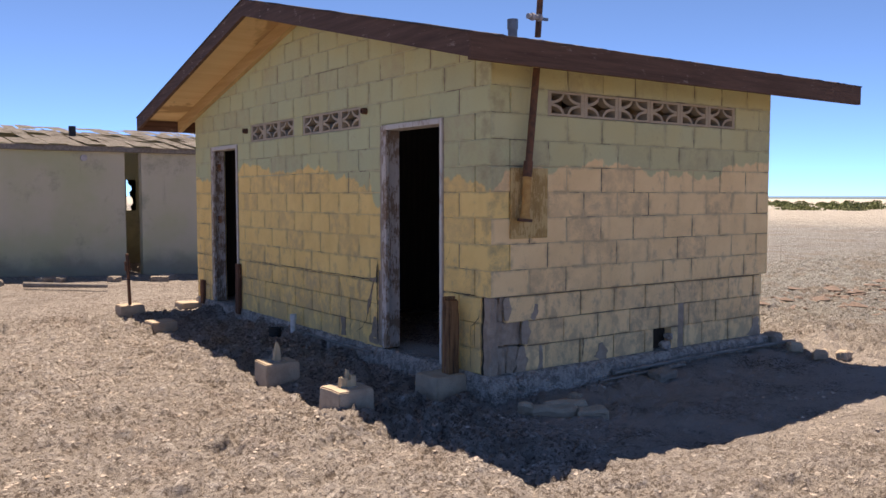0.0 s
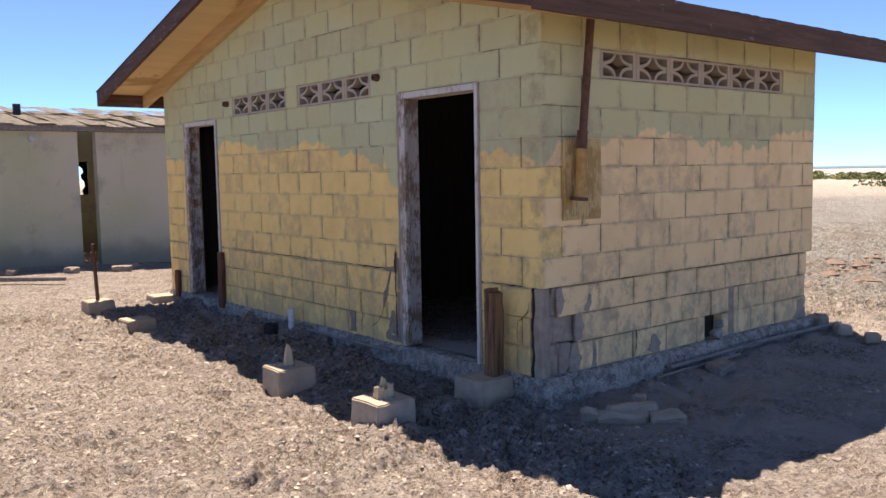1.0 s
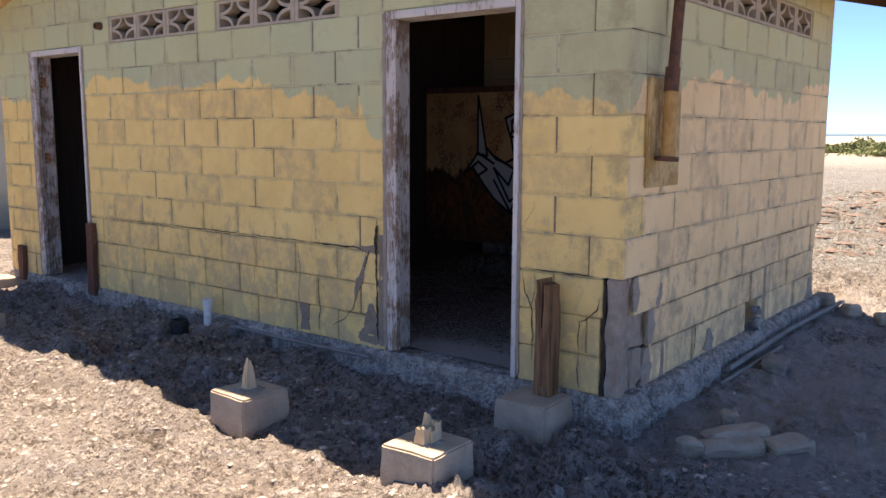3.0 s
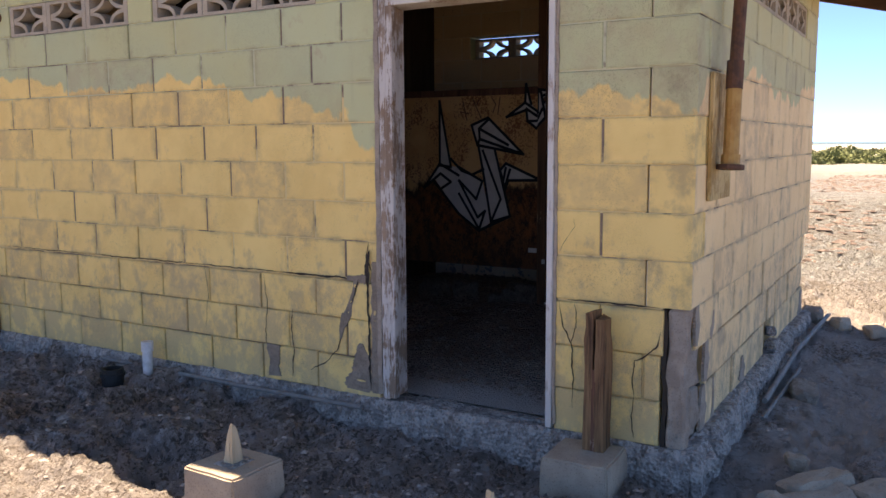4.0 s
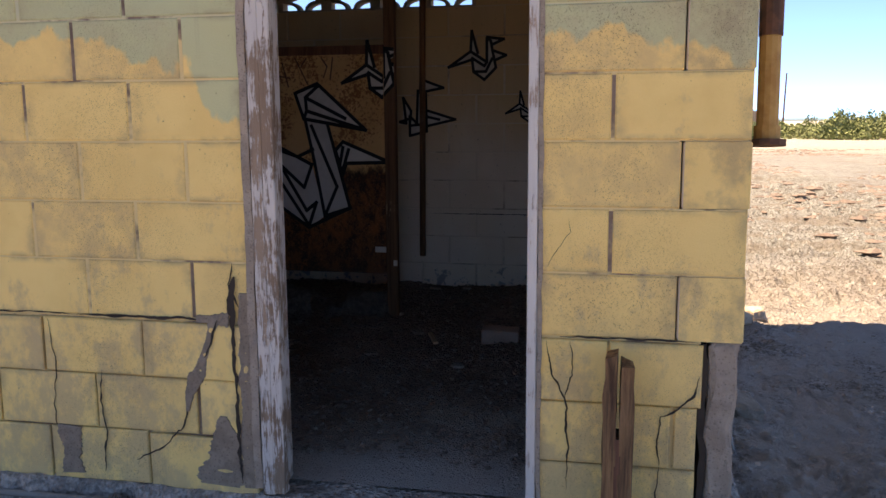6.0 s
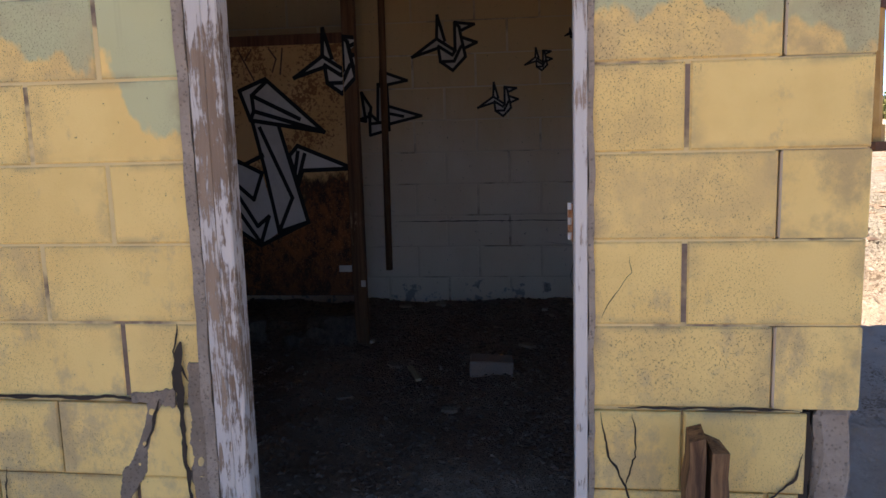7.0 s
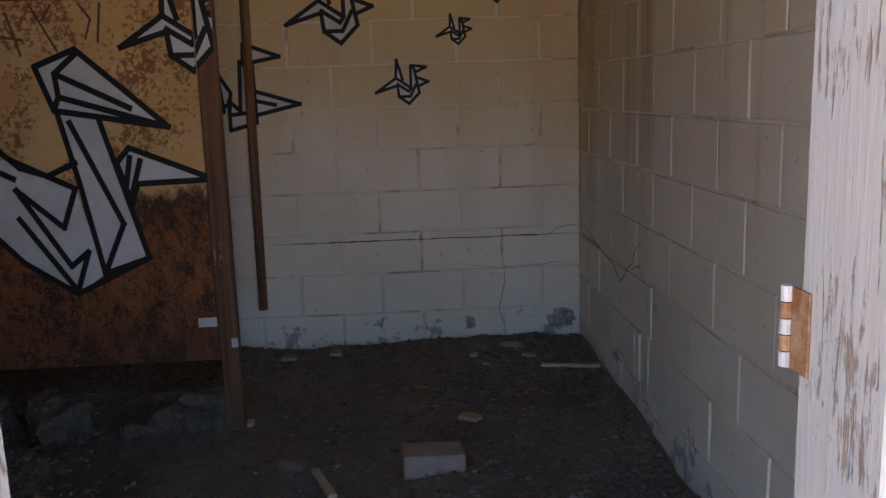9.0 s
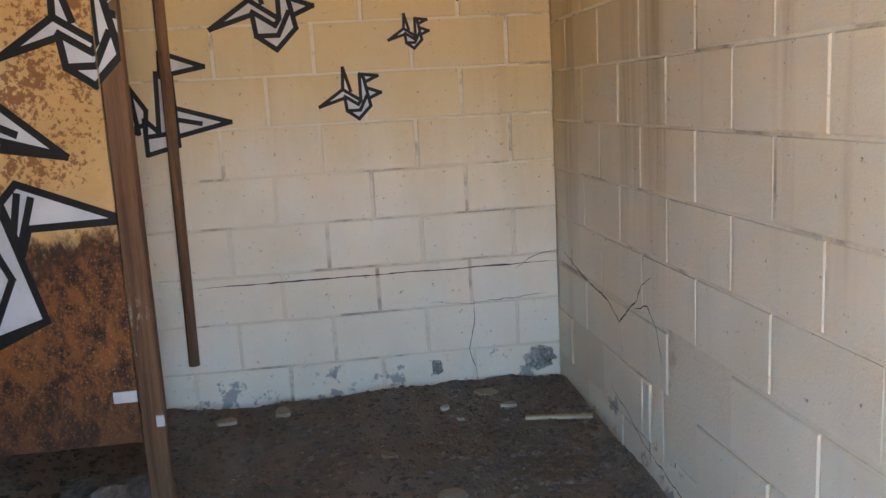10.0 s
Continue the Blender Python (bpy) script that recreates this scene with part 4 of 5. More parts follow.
def pier(label, x, y, turn, w, mat, stub=None, sunk=0.0):
    t = thing("concrete_pier", label, "pier", pose(x, y, -sunk, 0, 0, turn), "concrete piers")
    bm = boxes(((-w / 2, -w / 2, -0.10), (w / 2, w / 2, TOP_OF_PIER)))
    for v in bm.verts:
        if v.co.z > 0:
            v.co.x *= 0.94
            v.co.y *= 0.94
    bmesh.ops.bevel(bm, geom=bm.edges[:], offset=0.009, segments=2, affect="EDGES")
    bmesh.ops.subdivide_edges(bm, edges=[e for e in bm.edges if e.calc_length() > 0.1], cuts=6, use_grid_fill=True)
    roughen(bm, 0.004, 16.0, x + y)
    part("base", bm, mat, t)
    if stub:
        kind, seed = stub
        rng = random.Random(seed)
        bm = bmesh.new()
        bits = ((-0.028, 0.0, 0.030, 0.026, 0.075, 0.85), (0.012, 0.012, 0.022, 0.022, 0.125, 0.35), (0.042, -0.006, 0.020, 0.026, 0.088, 0.9), (0.005, -0.022, 0.024, 0.014, 0.06, 0.8)) if kind == "wide" else ((0.0, 0.0, 0.030, 0.024, 0.165, 0.30), (0.020, 0.010, 0.016, 0.018, 0.115, 0.5), (-0.018, 0.006, 0.014, 0.018, 0.09, 0.5))
        for ox, oy, sx, sy, hh, taper in bits:
            piece = boxes(((-sx, -sy, 0), (sx, sy, hh)))
            bmesh.ops.subdivide_edges(piece, edges=piece.edges[:], cuts=4, use_grid_fill=True)
            for v in piece.verts:
                k = 1 + (taper - 1) * (v.co.z / hh) ** 1.6
                v.co.x, v.co.y = v.co.x * k + ox, v.co.y * k + oy
                if v.co.z > hh * 0.95:
                    v.co.z += 0.016 * noise.noise(Vector((v.co.x * 60, v.co.y * 60, seed)))
                v.co.z += TOP_OF_PIER - 0.003
            roughen(piece, 0.005, 35.0, seed + hh)
            me = bpy.data.meshes.new("stub")
            piece.to_mesh(me)
            piece.free()
            bm.from_mesh(me)
            bpy.data.meshes.remove(me)
        part("post_stub", bm, M["stake"], t, "splintered pale wooden stub")
        bm = boxes(((-0.065, -0.055, TOP_OF_PIER - 0.01), (0.065, 0.055, TOP_OF_PIER + 0.004)), bevel=0.003)
        part("socket", bm, M["footing"], t)
    return t


pier("tan concrete pier with a broken stub of post on sand", PIER_X, 6.26, 1, 0.31, M["pier"], ("wide", 4))
pier("tan concrete pier with a tall splinter of post on sand", PIER_X, 7.48, -3, 0.31, M["pier"], ("tall", 9))
pier("concrete pier under the split post beside the wall", 4.70, 6.24, 2, 0.31, M["pier"])
pier("half-buried concrete pier with a worn top", PIER_X + 0.03, 10.80, 4, 0.31, M["pier"], None, 0.06)
pier("concrete pier holding an upright rusty stake", PIER_X + 0.02, 12.05, 0, 0.31, M["pier"])
pier("concrete pier at the far corner of the wall", 4.725, 12.28, 0, 0.31, M["pier"], None, 0.05)

stake = thing("upright_stake", "thin rusty stake standing upright in a concrete pier", "stake", pose(PIER_X + 0.02, 12.05, TOP_OF_PIER, 0, -2, 0))
part("shaft", tube(bmesh.new(), (0, 0, -0.02), (0, 0, 0.66), 0.022, sides=8), M["rust_pipe"], stake)
part("bracket", boxes(((-0.035, -0.012, 0.44), (0.035, 0.03, 0.56)), bevel=0.004), M["rust_pipe"], stake)

# split post against the wall
split_post = thing("split_post", "brown weathered post split down its middle", "post", pose(4.775, 6.215, TOP_OF_PIER, 0, 0, 0))
for i, (a, b, h) in enumerate(((-0.048, -0.006, 0.585), (0.005, 0.045, 0.61))):
    bm = boxes(((-0.05, a, -0.005), (0.05, b, h)))
    bmesh.ops.subdivide_edges(bm, edges=[e for e in bm.edges if e.calc_length() > 0.3], cuts=9)
    for v in bm.verts:
        if v.co.z > 0.5:
            v.co.z += 0.035 * noise.noise(Vector((v.co.x * 40, v.co.y * 70, 3.0 + i)))
            v.co.y *= 0.86
    roughen(bm, 0.007, 9.0, 2.0 + i)
    part("split_half", bm, M["post"], split_post)
bm = boxes(((-0.051, -0.010, -0.004), (0.045, 0.008, 0.36)))
part("core", bm, M["dark_post"], split_post)
for yy, hh, label in ((10.80, 0.62, "dark weathered board leaning beside the far doorway"), (12.06, 0.32, "short dark board at the foot of the wall")):
    t = thing("wall_board", label, "board", pose(4.862, yy, 0.12, 0, 0.5, 0))
    bm = boxes(((-0.03, -0.05, 0), (0.012, 0.05, hh)))
    bmesh.ops.subdivide_edges(bm, edges=[e for e in bm.edges if e.calc_length() > 0.2], cuts=7)
    part("plank", roughen(bm, 0.008, 9.0, yy), M["dark_post"], t)

# ---- pipes by the wall ----
t = thing("drain_stub", "white plastic pipe stub standing in the sand", "pipe", pose(4.775, 9.09, 0.05, -1, 2, 0))
bm = bmesh.new()
for r0, r1, z0, z1 in ((0.03, 0.03, -0.06, 0.215), (0.036, 0.036, 0.205, 0.265)):
    tube(bm, (0, 0, z0), (0, 0, z1), r0, r1, 16)
part("pipe", bm, M["pvc"], t, "white plastic pipe with a wider rim")
t = thing("drain_collar", "short black plastic pipe collar set in the sand", "pipe", pose(4.63, 9.23, 0.02))
bm = bmesh.new()
bmesh.ops.create_cone(bm, cap_ends=False, segments=20, radius1=0.065, radius2=0.065, depth=0.17, matrix=pose(0, 0, 0.06))
bmesh.ops.solidify(bm, geom=bm.faces[:], thickness=0.012)
part("collar", bm, M["black"], t)
part("rim", tube(bmesh.new(), (0, 0, 0.10), (0, 0, 0.118), 0.074, sides=20), M["black"], t)


def bent_pipe(name, label, pts, radius, mat):
    t = thing(name, label, "pipe")
    bm = bmesh.new()
    for a, b in zip(pts, pts[1:]):
        tube(bm, a, b, radius, sides=10)
    part("run", bm, mat, t)
    return t


bent_pipe("conduit", "thin grey conduit lying along the front footing", [(4.845, 9.6, 0.135), (4.840, 8.4, 0.125), (4.83, 7.52, 0.135)], 0.013, M["conduit"])
bent_pipe("conduit", "grey conduit lying along the side footing", [(6.15, 5.745, 0.085), (7.4, 5.75, 0.105), (8.75, 5.70, 0.11)], 0.017, M["conduit"])
bent_pipe("conduit", "second grey conduit half buried beside the side footing", [(5.95, 5.72, 0.045), (7.0, 5.68, 0.07)], 0.011, M["conduit"])

# ---- corner damage ----
GROUT = ((4.893, 4.985, 0.15, 0.796, 0.018), (4.997, 5.05, 0.60, 0.796, 0.034), (4.996, 5.24, 0.405, 0.597, 0.040),
         (4.995, 5.09, 0.15, 0.40, 0.046), (5.096, 5.20, 0.15, 0.398, 0.036))
for i, (x0, x1, z0, z1, back) in enumerate(GROUT):
    deep = YS + 0.096 if x1 < 5.0 else YS + 0.19
    bm = boxes(((x0, YS + back, z0), (x1, deep, z1)), bevel=0.010)
    bmesh.ops.subdivide_edges(bm, edges=bm.edges[:], cuts=12, use_grid_fill=True)
    for v in bm.verts:
        v.co.y += 0.026 * noise.noise(Vector((v.co.x * 24, 0, v.co.z * 6 + i * 3.7)))
    roughen(roughen(bm, 0.007, 17.0, 5.0 + i), 0.003, 60.0, 2.0 + i)
    part("grout_lump", bm, M["concrete"], wall_side, "bare tan grout showing in the broken corner")
bm = boxes(((XF + 0.13, YS + 0.108, 0.15), (XF + 0.21, YS + 0.19, 0.797)))
bmesh.ops.subdivide_edges(bm, edges=bm.edges[:], cuts=8, use_grid_fill=True)
part("grout_core", roughen(bm, 0.008, 15.0, 9.0), M["concrete"], wall_side)
# dark filler set in the narrow gap to act as its shade
bm = boxes(((XF + 0.016, YS + 0.100, 0.15), (XF + 0.12, YS + 0.121, 0.79)))
bmesh.ops.subdivide_edges(bm, edges=[e for e in bm.edges if e.calc_length() > 0.3], cuts=40)
part("open_crack", roughen(bm, 0.011, 15.0, 4.0), M["crack"], wall_side, "dark filler standing for the shade in the gap at the broken corner")
for i, (x, y, z, s) in enumerate(((4.93, 5.845, 0.11, 0.10), (5.02, 5.80, 0.10, 0.085), (4.90, 5.99, 0.09, 0.08), (5.16, 5.80, 0.12, 0.07), (6.9, 5.83, 0.24, 0.06), (6.98, 5.86, 0.30, 0.05))):
    ob = part("rubble_stone", rock((s, s * 0.9, s * 0.75), 3.0 + i, 0.5), M["footing"], None, at=pose(x, y, z, 0, 0, 40 * i))
    tagged(ob, "broken grey lump of footing at the wall corner", "rubble", "rubble by the wall")

# backs of the knocked-out places in the side wall; the first painted shade-dark
for (u0, u1, z0, z1), deep, mat in ((BROKEN[0], 0.10, "crack"), (BROKEN[1], 0.035, "concrete")):
    bm = boxes(((u0 - 0.01, YS + deep, z0 - 0.01), (u1 + 0.01, YS + 0.14, z1 + 0.01)))
    bmesh.ops.subdivide_edges(bm, edges=bm.edges[:], cuts=6, use_grid_fill=True)
    part("inner_face", boxes(((u0 - 0.004, YS + 0.15, z0 - 0.004), (u1 + 0.004, YS + 0.193, z1 + 0.004))), M["inside"], wall_side)
    part("broken_hole", roughen(bm, 0.010, 22.0, u0), M[mat], wall_side, "rough back of a knocked-out hole")


def patch(name, mat, parent, frame_of, u0, u1, z0, z1, seed, proud=0.006, label=""):
    """An irregular skin of bare mortar, a few millimetres proud."""
    bm = bmesh.new()
    n = 48
    cu, cz = (u0 + u1) / 2, (z0 + z1) / 2
    ring = []
    for i in range(n):
        a = 2 * math.pi * i / n
        k = 0.95 + 0.42 * noise.noise(Vector((math.cos(a) * 1.7 + seed, math.sin(a) * 1.7, seed))) + 0.16 * noise.noise(Vector((math.cos(a) * 4.5, math.sin(a) * 5.5 + seed, seed)))
        c, s_ = math.cos(a), math.sin(a)
        sq = max(abs(c), abs(s_)) ** -0.35
        ring.append((cu + (u1 - u0) / 2 * k * c * sq, cz + (z1 - z0) / 2 * k * s_ * sq))
    mid = bm.verts.new(frame_of @ Vector((cu, -proud, cz)))
    top = [bm.verts.new(frame_of @ Vector((cu + (u - cu) * 0.93, -proud, cz + (z - cz) * 0.93))) for u, z in ring]
    low = [bm.verts.new(frame_of @ Vector((u, 0.008, z))) for u, z in ring]
    for i in range(n):
        j = (i + 1) % n
        bm.faces.new((mid, top[i], top[j]))
        bm.faces.new((top[i], low[i], low[j], top[j]))
    bmesh.ops.recalc_face_normals(bm, faces=bm.faces[:])
    return part(name, bm, mat, parent, label)


def torn(mat, parent, frame_of, pts, seed, proud=0.005):
    """A ragged strip of bare mortar along (u, z, width) points."""
    line = []
    for (u0, z0, w0), (u1, z1, w1) in zip(pts, pts[1:]):
        steps = max(2, int(math.hypot(u1 - u0, z1 - z0) / 0.0035))
        line += [(u0 + (u1 - u0) * i / steps, z0 + (z1 - z0) * i / steps, w0 + (w1 - w0) * i / steps) for i in range(steps)]
    line.append(pts[-1])
    bm = bmesh.new()
    rows = []
    for i, (u, z, w) in enumerate(line):
        ua, za, _ = line[max(0, i - 4)]
        ub, zb, _ = line[min(len(line) - 1, i + 4)]
        d = Vector((ub - ua, zb - za)).normalized()
        row = []
        for side in (-1, 1):
            jag = 0.55 * noise.noise(Vector((u * 14, z * 14, seed + side * 7))) + 0.22 * noise.noise(Vector((u * 55, z * 55, seed - side * 5))) + 0.16 * noise.noise(Vector((u * 160, z * 160, seed)))
            half = w / 2 * (1 + jag)
            row.append((u - d.y * side * half, z + d.x * side * half))
        (ul, zl), (ur, zr) = row
        um, zm = (ul + ur) / 2, (zl + zr) / 2
        lift = proud + 0.003 * noise.noise(Vector((u * 40, z * 40, seed)))
        rows.append([bm.verts.new(frame_of @ Vector(p)) for p in ((ul, 0.013 - proud, zl), (ul * 0.94 + um * 0.06, -proud, zl * 0.94 + zm * 0.06), (um, -lift, zm), (ur * 0.94 + um * 0.06, -proud, zr * 0.94 + zm * 0.06), (ur, 0.013 - proud, zr))])
    for p, q in zip(rows, rows[1:]):
        for i in range(4):
            bm.faces.new((p[i], p[i + 1], q[i + 1], q[i]))
    for row in (rows[0], rows[-1]):
        bm.faces.new(row)
    bmesh.ops.recalc_face_normals(bm, faces=bm.faces[:])
    return part("mortar_patch", bm, mat, parent)


for i, pts in enumerate((((7.560, 0.205, 0.17), (7.556, 0.28, 0.17), (7.55, 0.36, 0.13), (7.555, 0.43, 0.06), (7.553, 0.46, 0.03)),
                         ((7.69, 0.47, 0.012), (7.68, 0.54, 0.03), (7.66, 0.59, 0.055), (7.635, 0.62, 0.045), (7.615, 0.68, 0.022), (7.595, 0.74, 0.026), (7.575, 0.80, 0.045)),
                         ((7.46, 0.205, 0.045), (7.463, 0.40, 0.05), (7.463, 0.60, 0.045), (7.463, 0.80, 0.05), (7.463, 0.90, 0.03)),
                         ((7.52, 0.802, 0.05), (7.57, 0.806, 0.045), (7.64, 0.803, 0.03)),
                         ((8.165, 0.205, 0.085), (8.17, 0.28, 0.075), (8.16, 0.385, 0.09)))):
    torn(M["bare_mortar"], wall_front, FRONT, pts, 3.0 + i)
for i, pts in enumerate((((5.065, 0.61, 0.04), (5.075, 0.70, 0.08), (5.06, 0.79, 0.05)), ((5.25, 0.405, 0.06), (5.265, 0.50, 0.10), (5.25, 0.595, 0.05)), ((5.21, 0.18, 0.09), (5.235, 0.28, 0.13), (5.215, 0.39, 0.05)),
                         ((5.42, 0.18, 0.05), (5.43, 0.30, 0.04), (5.42, 0.38, 0.03)), ((5.33, 0.60, 0.05), (5.37, 0.66, 0.06), (5.37, 0.72, 0.03)),
                         ((8.31, 0.18, 0.18), (8.32, 0.27, 0.17), (8.30, 0.36, 0.10)), ((6.10, 0.19, 0.10), (6.13, 0.26, 0.12), (6.12, 0.33, 0.05)))):
    torn(M["concrete"], wall_side, SIDE, pts, 23.0 + i, -0.014)


def crack(parent, frame_of, pts, width, lift=0.004, wiggle=0.006):
    part("crack", ribbon(pts, width, lift, lambda u, z, l: frame_of @ Vector((u, -l, z)), wiggle), M["crack"], parent)


crack(wall_front, FRONT, [(7.50, 1.0), (7.515, 0.93), (7.48, 0.85)], 0.0065)
crack(wall_front, FRONT, [(7.500, 0.93), (7.505, 0.80), (7.498, 0.60), (7.495, 0.40), (7.492, 0.22)], 0.0150, 0.010)
crack(wall_front, FRONT, [(7.490, 0.96), (7.50, 0.91), (7.507, 0.85), (7.50, 0.775)], 0.032, 0.011)
crack(wall_front, FRONT, [(7.56, 0.80), (7.59, 0.72), (7.615, 0.67)], 0.011, 0.010)
crack(wall_front, FRONT, [(7.685, 0.53), (7.695, 0.45), (7.72, 0.40), (7.80, 0.33), (7.90, 0.275)], 0.0075)
crack(wall_front, FRONT, [(8.02, 0.60), (8.03, 0.50), (8.015, 0.38), (8.03, 0.22)], 0.0078)
crack(wall_front, FRONT, [(8.22, 0.78), (8.20, 0.62), (8.22, 0.45), (8.20, 0.30)], 0.0046)
crack(wall_front, FRONT, [(8.68, 0.80), (8.66, 0.62), (8.69, 0.42)], 0.0039)
crack(wall_front, FRONT, [(6.445, 0.79), (6.42, 0.68), (6.38, 0.60), (6.372, 0.46), (6.37, 0.30)], 0.0065)
crack(wall_front, FRONT, [(5.972, 0.70), (5.985, 0.63), (6.03, 0.585), (6.085, 0.56), (6.09, 0.48), (6.085, 0.40)], 0.0075)
crack(wall_front, FRONT, [(6.085, 0.40), (6.095, 0.30), (6.08, 0.21)], 0.005)
crack(wall_front, FRONT, [(6.365, 0.79), (6.355, 0.70), (6.38, 0.60)], 0.0039)
crack(wall_front, FRONT, [(6.44, 1.02), (6.41, 1.08), (6.37, 1.13), (6.375, 1.17)], 0.0020)
crack(wall_side, SIDE, [(5.90, 0.41), (5.91, 0.32), (5.89, 0.22)], 0.0104, -0.018)
crack(wall_side, SIDE, [(5.36, 0.70), (5.365, 0.60)], 0.0195, -0.018)
crack(wall_side, SIDE, [(6.93, 0.60), (6.935, 0.45), (6.95, 0.40)], 0.0078, -0.018)
crack(wall_side, SIDE, [(7.02, 0.80), (7.10, 0.74), (7.14, 0.66)], 0.0052, -0.018)
INNER_S = Matrix(((1, 0, 0, 0), (0, -1, 0, YS + T), (0, 0, 1, 0), (0, 0, 0, 1)))
INNER_B = Matrix(((0, 1, 0, XB - T), (1, 0, 0, 0), (0, 0, 1, 0), (0, 0, 0, 1)))
crack(wall_side, INNER_S, [(8.2, 0.86), (7.9, 0.80), (7.6, 0.77), (7.5, 0.72), (7.42, 0.78), (7.35, 0.82), (7.28, 0.90), (7.2, 0.94)], 0.0065)
crack(wall_side, INNER_S, [(7.35, 0.80), (7.24, 0.84), (7.16, 0.78), (7.12, 0.68)], 0.0052)
crack(wall_side, INNER_S, [(7.25, 0.60), (7.24, 0.45), (7.22, 0.30)], 0.0046)
crack(wall_side, INNER_S, [(7.6, 0.45), (7.45, 0.42), (7.3, 0.36), (6.9, 0.30)], 0.0046)
crack(wall_back, INNER_B, [(6.43, 0.66), (6.44, 0.54), (6.46, 0.44), (6.43, 0.30)], 0.0033)
crack(wall_back, INNER_B, [(6.05, 0.85), (6.16, 0.83), (6.24, 0.78)], 0.0033)
crack(wall_back, INNER_B, [(6.10, 0.66), (6.44, 0.64), (6.62, 0.66)], 0.0026)
patch("bare_patch", M["footing"], wall_back, INNER_B, 6.06, 6.22, 0.31, 0.43, 2.0, 0.003)
patch("bare_patch", M["footing"], wall_back, INNER_B, 6.58, 6.64, 0.33, 0.40, 4.0, 0.003)

wander = random.Random(8)
crack(wall_back, INNER_B, [(6.05 + i * 0.11, 0.801 + wander.uniform(-0.002, 0.002)) for i in range(15)], 0.0060, 0.004, 0.0012)
for u0, u1, wide in ((7.52, 8.1, 0.010), (8.1, 8.72, 0.006), (8.72, 9.7, 0.007), (9.7, 10.6, 0.004), (5.98, 6.40, 0.007)):
    steps = int((u1 - u0) / 0.05) + 1
    crack(wall_front, FRONT, [(u0 + (u1 - u0) * i / steps, 0.8035 + wander.uniform(-0.0022, 0.0022)) for i in range(steps + 1)], wide, 0.004, 0.003)

# ---- mast head, stack, insulators ----
part("head_pipe", tube(bmesh.new(), (5.268, 5.753, 2.80), (5.31, 5.745, 3.45), 0.024), M["rust_pipe"], mast)
part("collar", tube(bmesh.new(), (5.184, 5.77, 1.73), (5.196, 5.769, 1.85), 0.037), M["rust_pipe"], mast)
part("flange", tube(bmesh.new(), (5.163, 5.77, 1.385), (5.165, 5.77, 1.405), 0.060), M["rust_pipe"], mast)
part("foot_collar", tube(bmesh.new(), (5.165, 5.77, 1.405), (5.167, 5.77, 1.45), 0.041), M["ochre_pipe"], mast)
for z in (2.93, 3.12):
    arm = part("insulator_arm", boxes(((5.16, 5.735, z), (5.36, 5.755, z + 0.02))), M["zinc"], mast)
    bm = bmesh.new()
    for i in range(4):
        tube(bm, (5.15 + i * 0.035, 5.735, z + 0.012), (5.172 + i * 0.035, 5.735, z + 0.012), 0.030 if i % 2 else 0.022, sides=10)
    part("insulator", bm, M["glass_cap"], arm, "pale porcelain insulator")
stack = thing("vent_stack", "short dull metal vent stack on the roof", "vent stack", pose(5.52, 6.35, roof_z(6.35)))
part("pipe", tube(bmesh.new(), (0, 0, -0.1), (0, 0, 0.12), 0.040, sides=16), M["zinc"], stack)
part("cap", tube(bmesh.new(), (0, 0, 0.07), (0, 0, 0.15), 0.046, sides=16), M["zinc"], stack)
for y, z in ((7.70, 2.37), (10.53, 2.36)):
    t = thing("wall_eye", "rusty iron eye fixed in the gable wall", "fixture", pose(XF, y, z, 0, -90, 0))
    bm = bmesh.new()
    bmesh.ops.create_cone(bm, cap_ends=False, segments=14, radius1=0.032, radius2=0.028, depth=0.05, matrix=pose(0, 0, 0.025))
    bmesh.ops.solidify(bm, geom=bm.faces[:], thickness=0.010)
    part("ring", bm, M["rust_pipe"], t)

# ---- graffiti birds ----


def strokes(lines, width, place, lift, keep=(-9e3, 9e3)):
    bm = bmesh.new()
    n = 0
    for line in lines:
        for a, b in zip(line, line[1:]):
            d = Vector((b[0] - a[0], b[1] - a[1]))
            if d.length < 1e-6:
                continue
            d.normalize()
            p = Vector((-d.y, d.x)) * width / 2
            e = d * width * 0.35
            l = lift + 0.00012 * n
            n += 1
            q = [(a[0] - e.x + p.x, a[1] - e.y + p.y), (a[0] - e.x - p.x, a[1] - e.y - p.y), (b[0] + e.x - p.x, b[1] + e.y - p.y), (b[0] + e.x + p.x, b[1] + e.y + p.y)]
            q = clip(clip(q, 1.0, 0.0, keep[1]), -1.0, 0.0, -keep[0])
            if len(q) > 2:
                bm.faces.new([bm.verts.new(place(u, z, l)) for u, z in q])
    return bm


def fills(polys, place, lift, keep=(-9e3, 9e3)):
    bm = bmesh.new()
    for i, poly in enumerate(polys):
        poly = clip(clip(poly, 1.0, 0.0, keep[1]), -1.0, 0.0, -keep[0])
        if len(poly) < 3:
            continue
        bm.faces.new([bm.verts.new(place(u, z, lift + 0.0002 * i)) for u, z in poly]).normal_update()
    bmesh.ops.triangulate(bm, faces=bm.faces[:])
    return bm


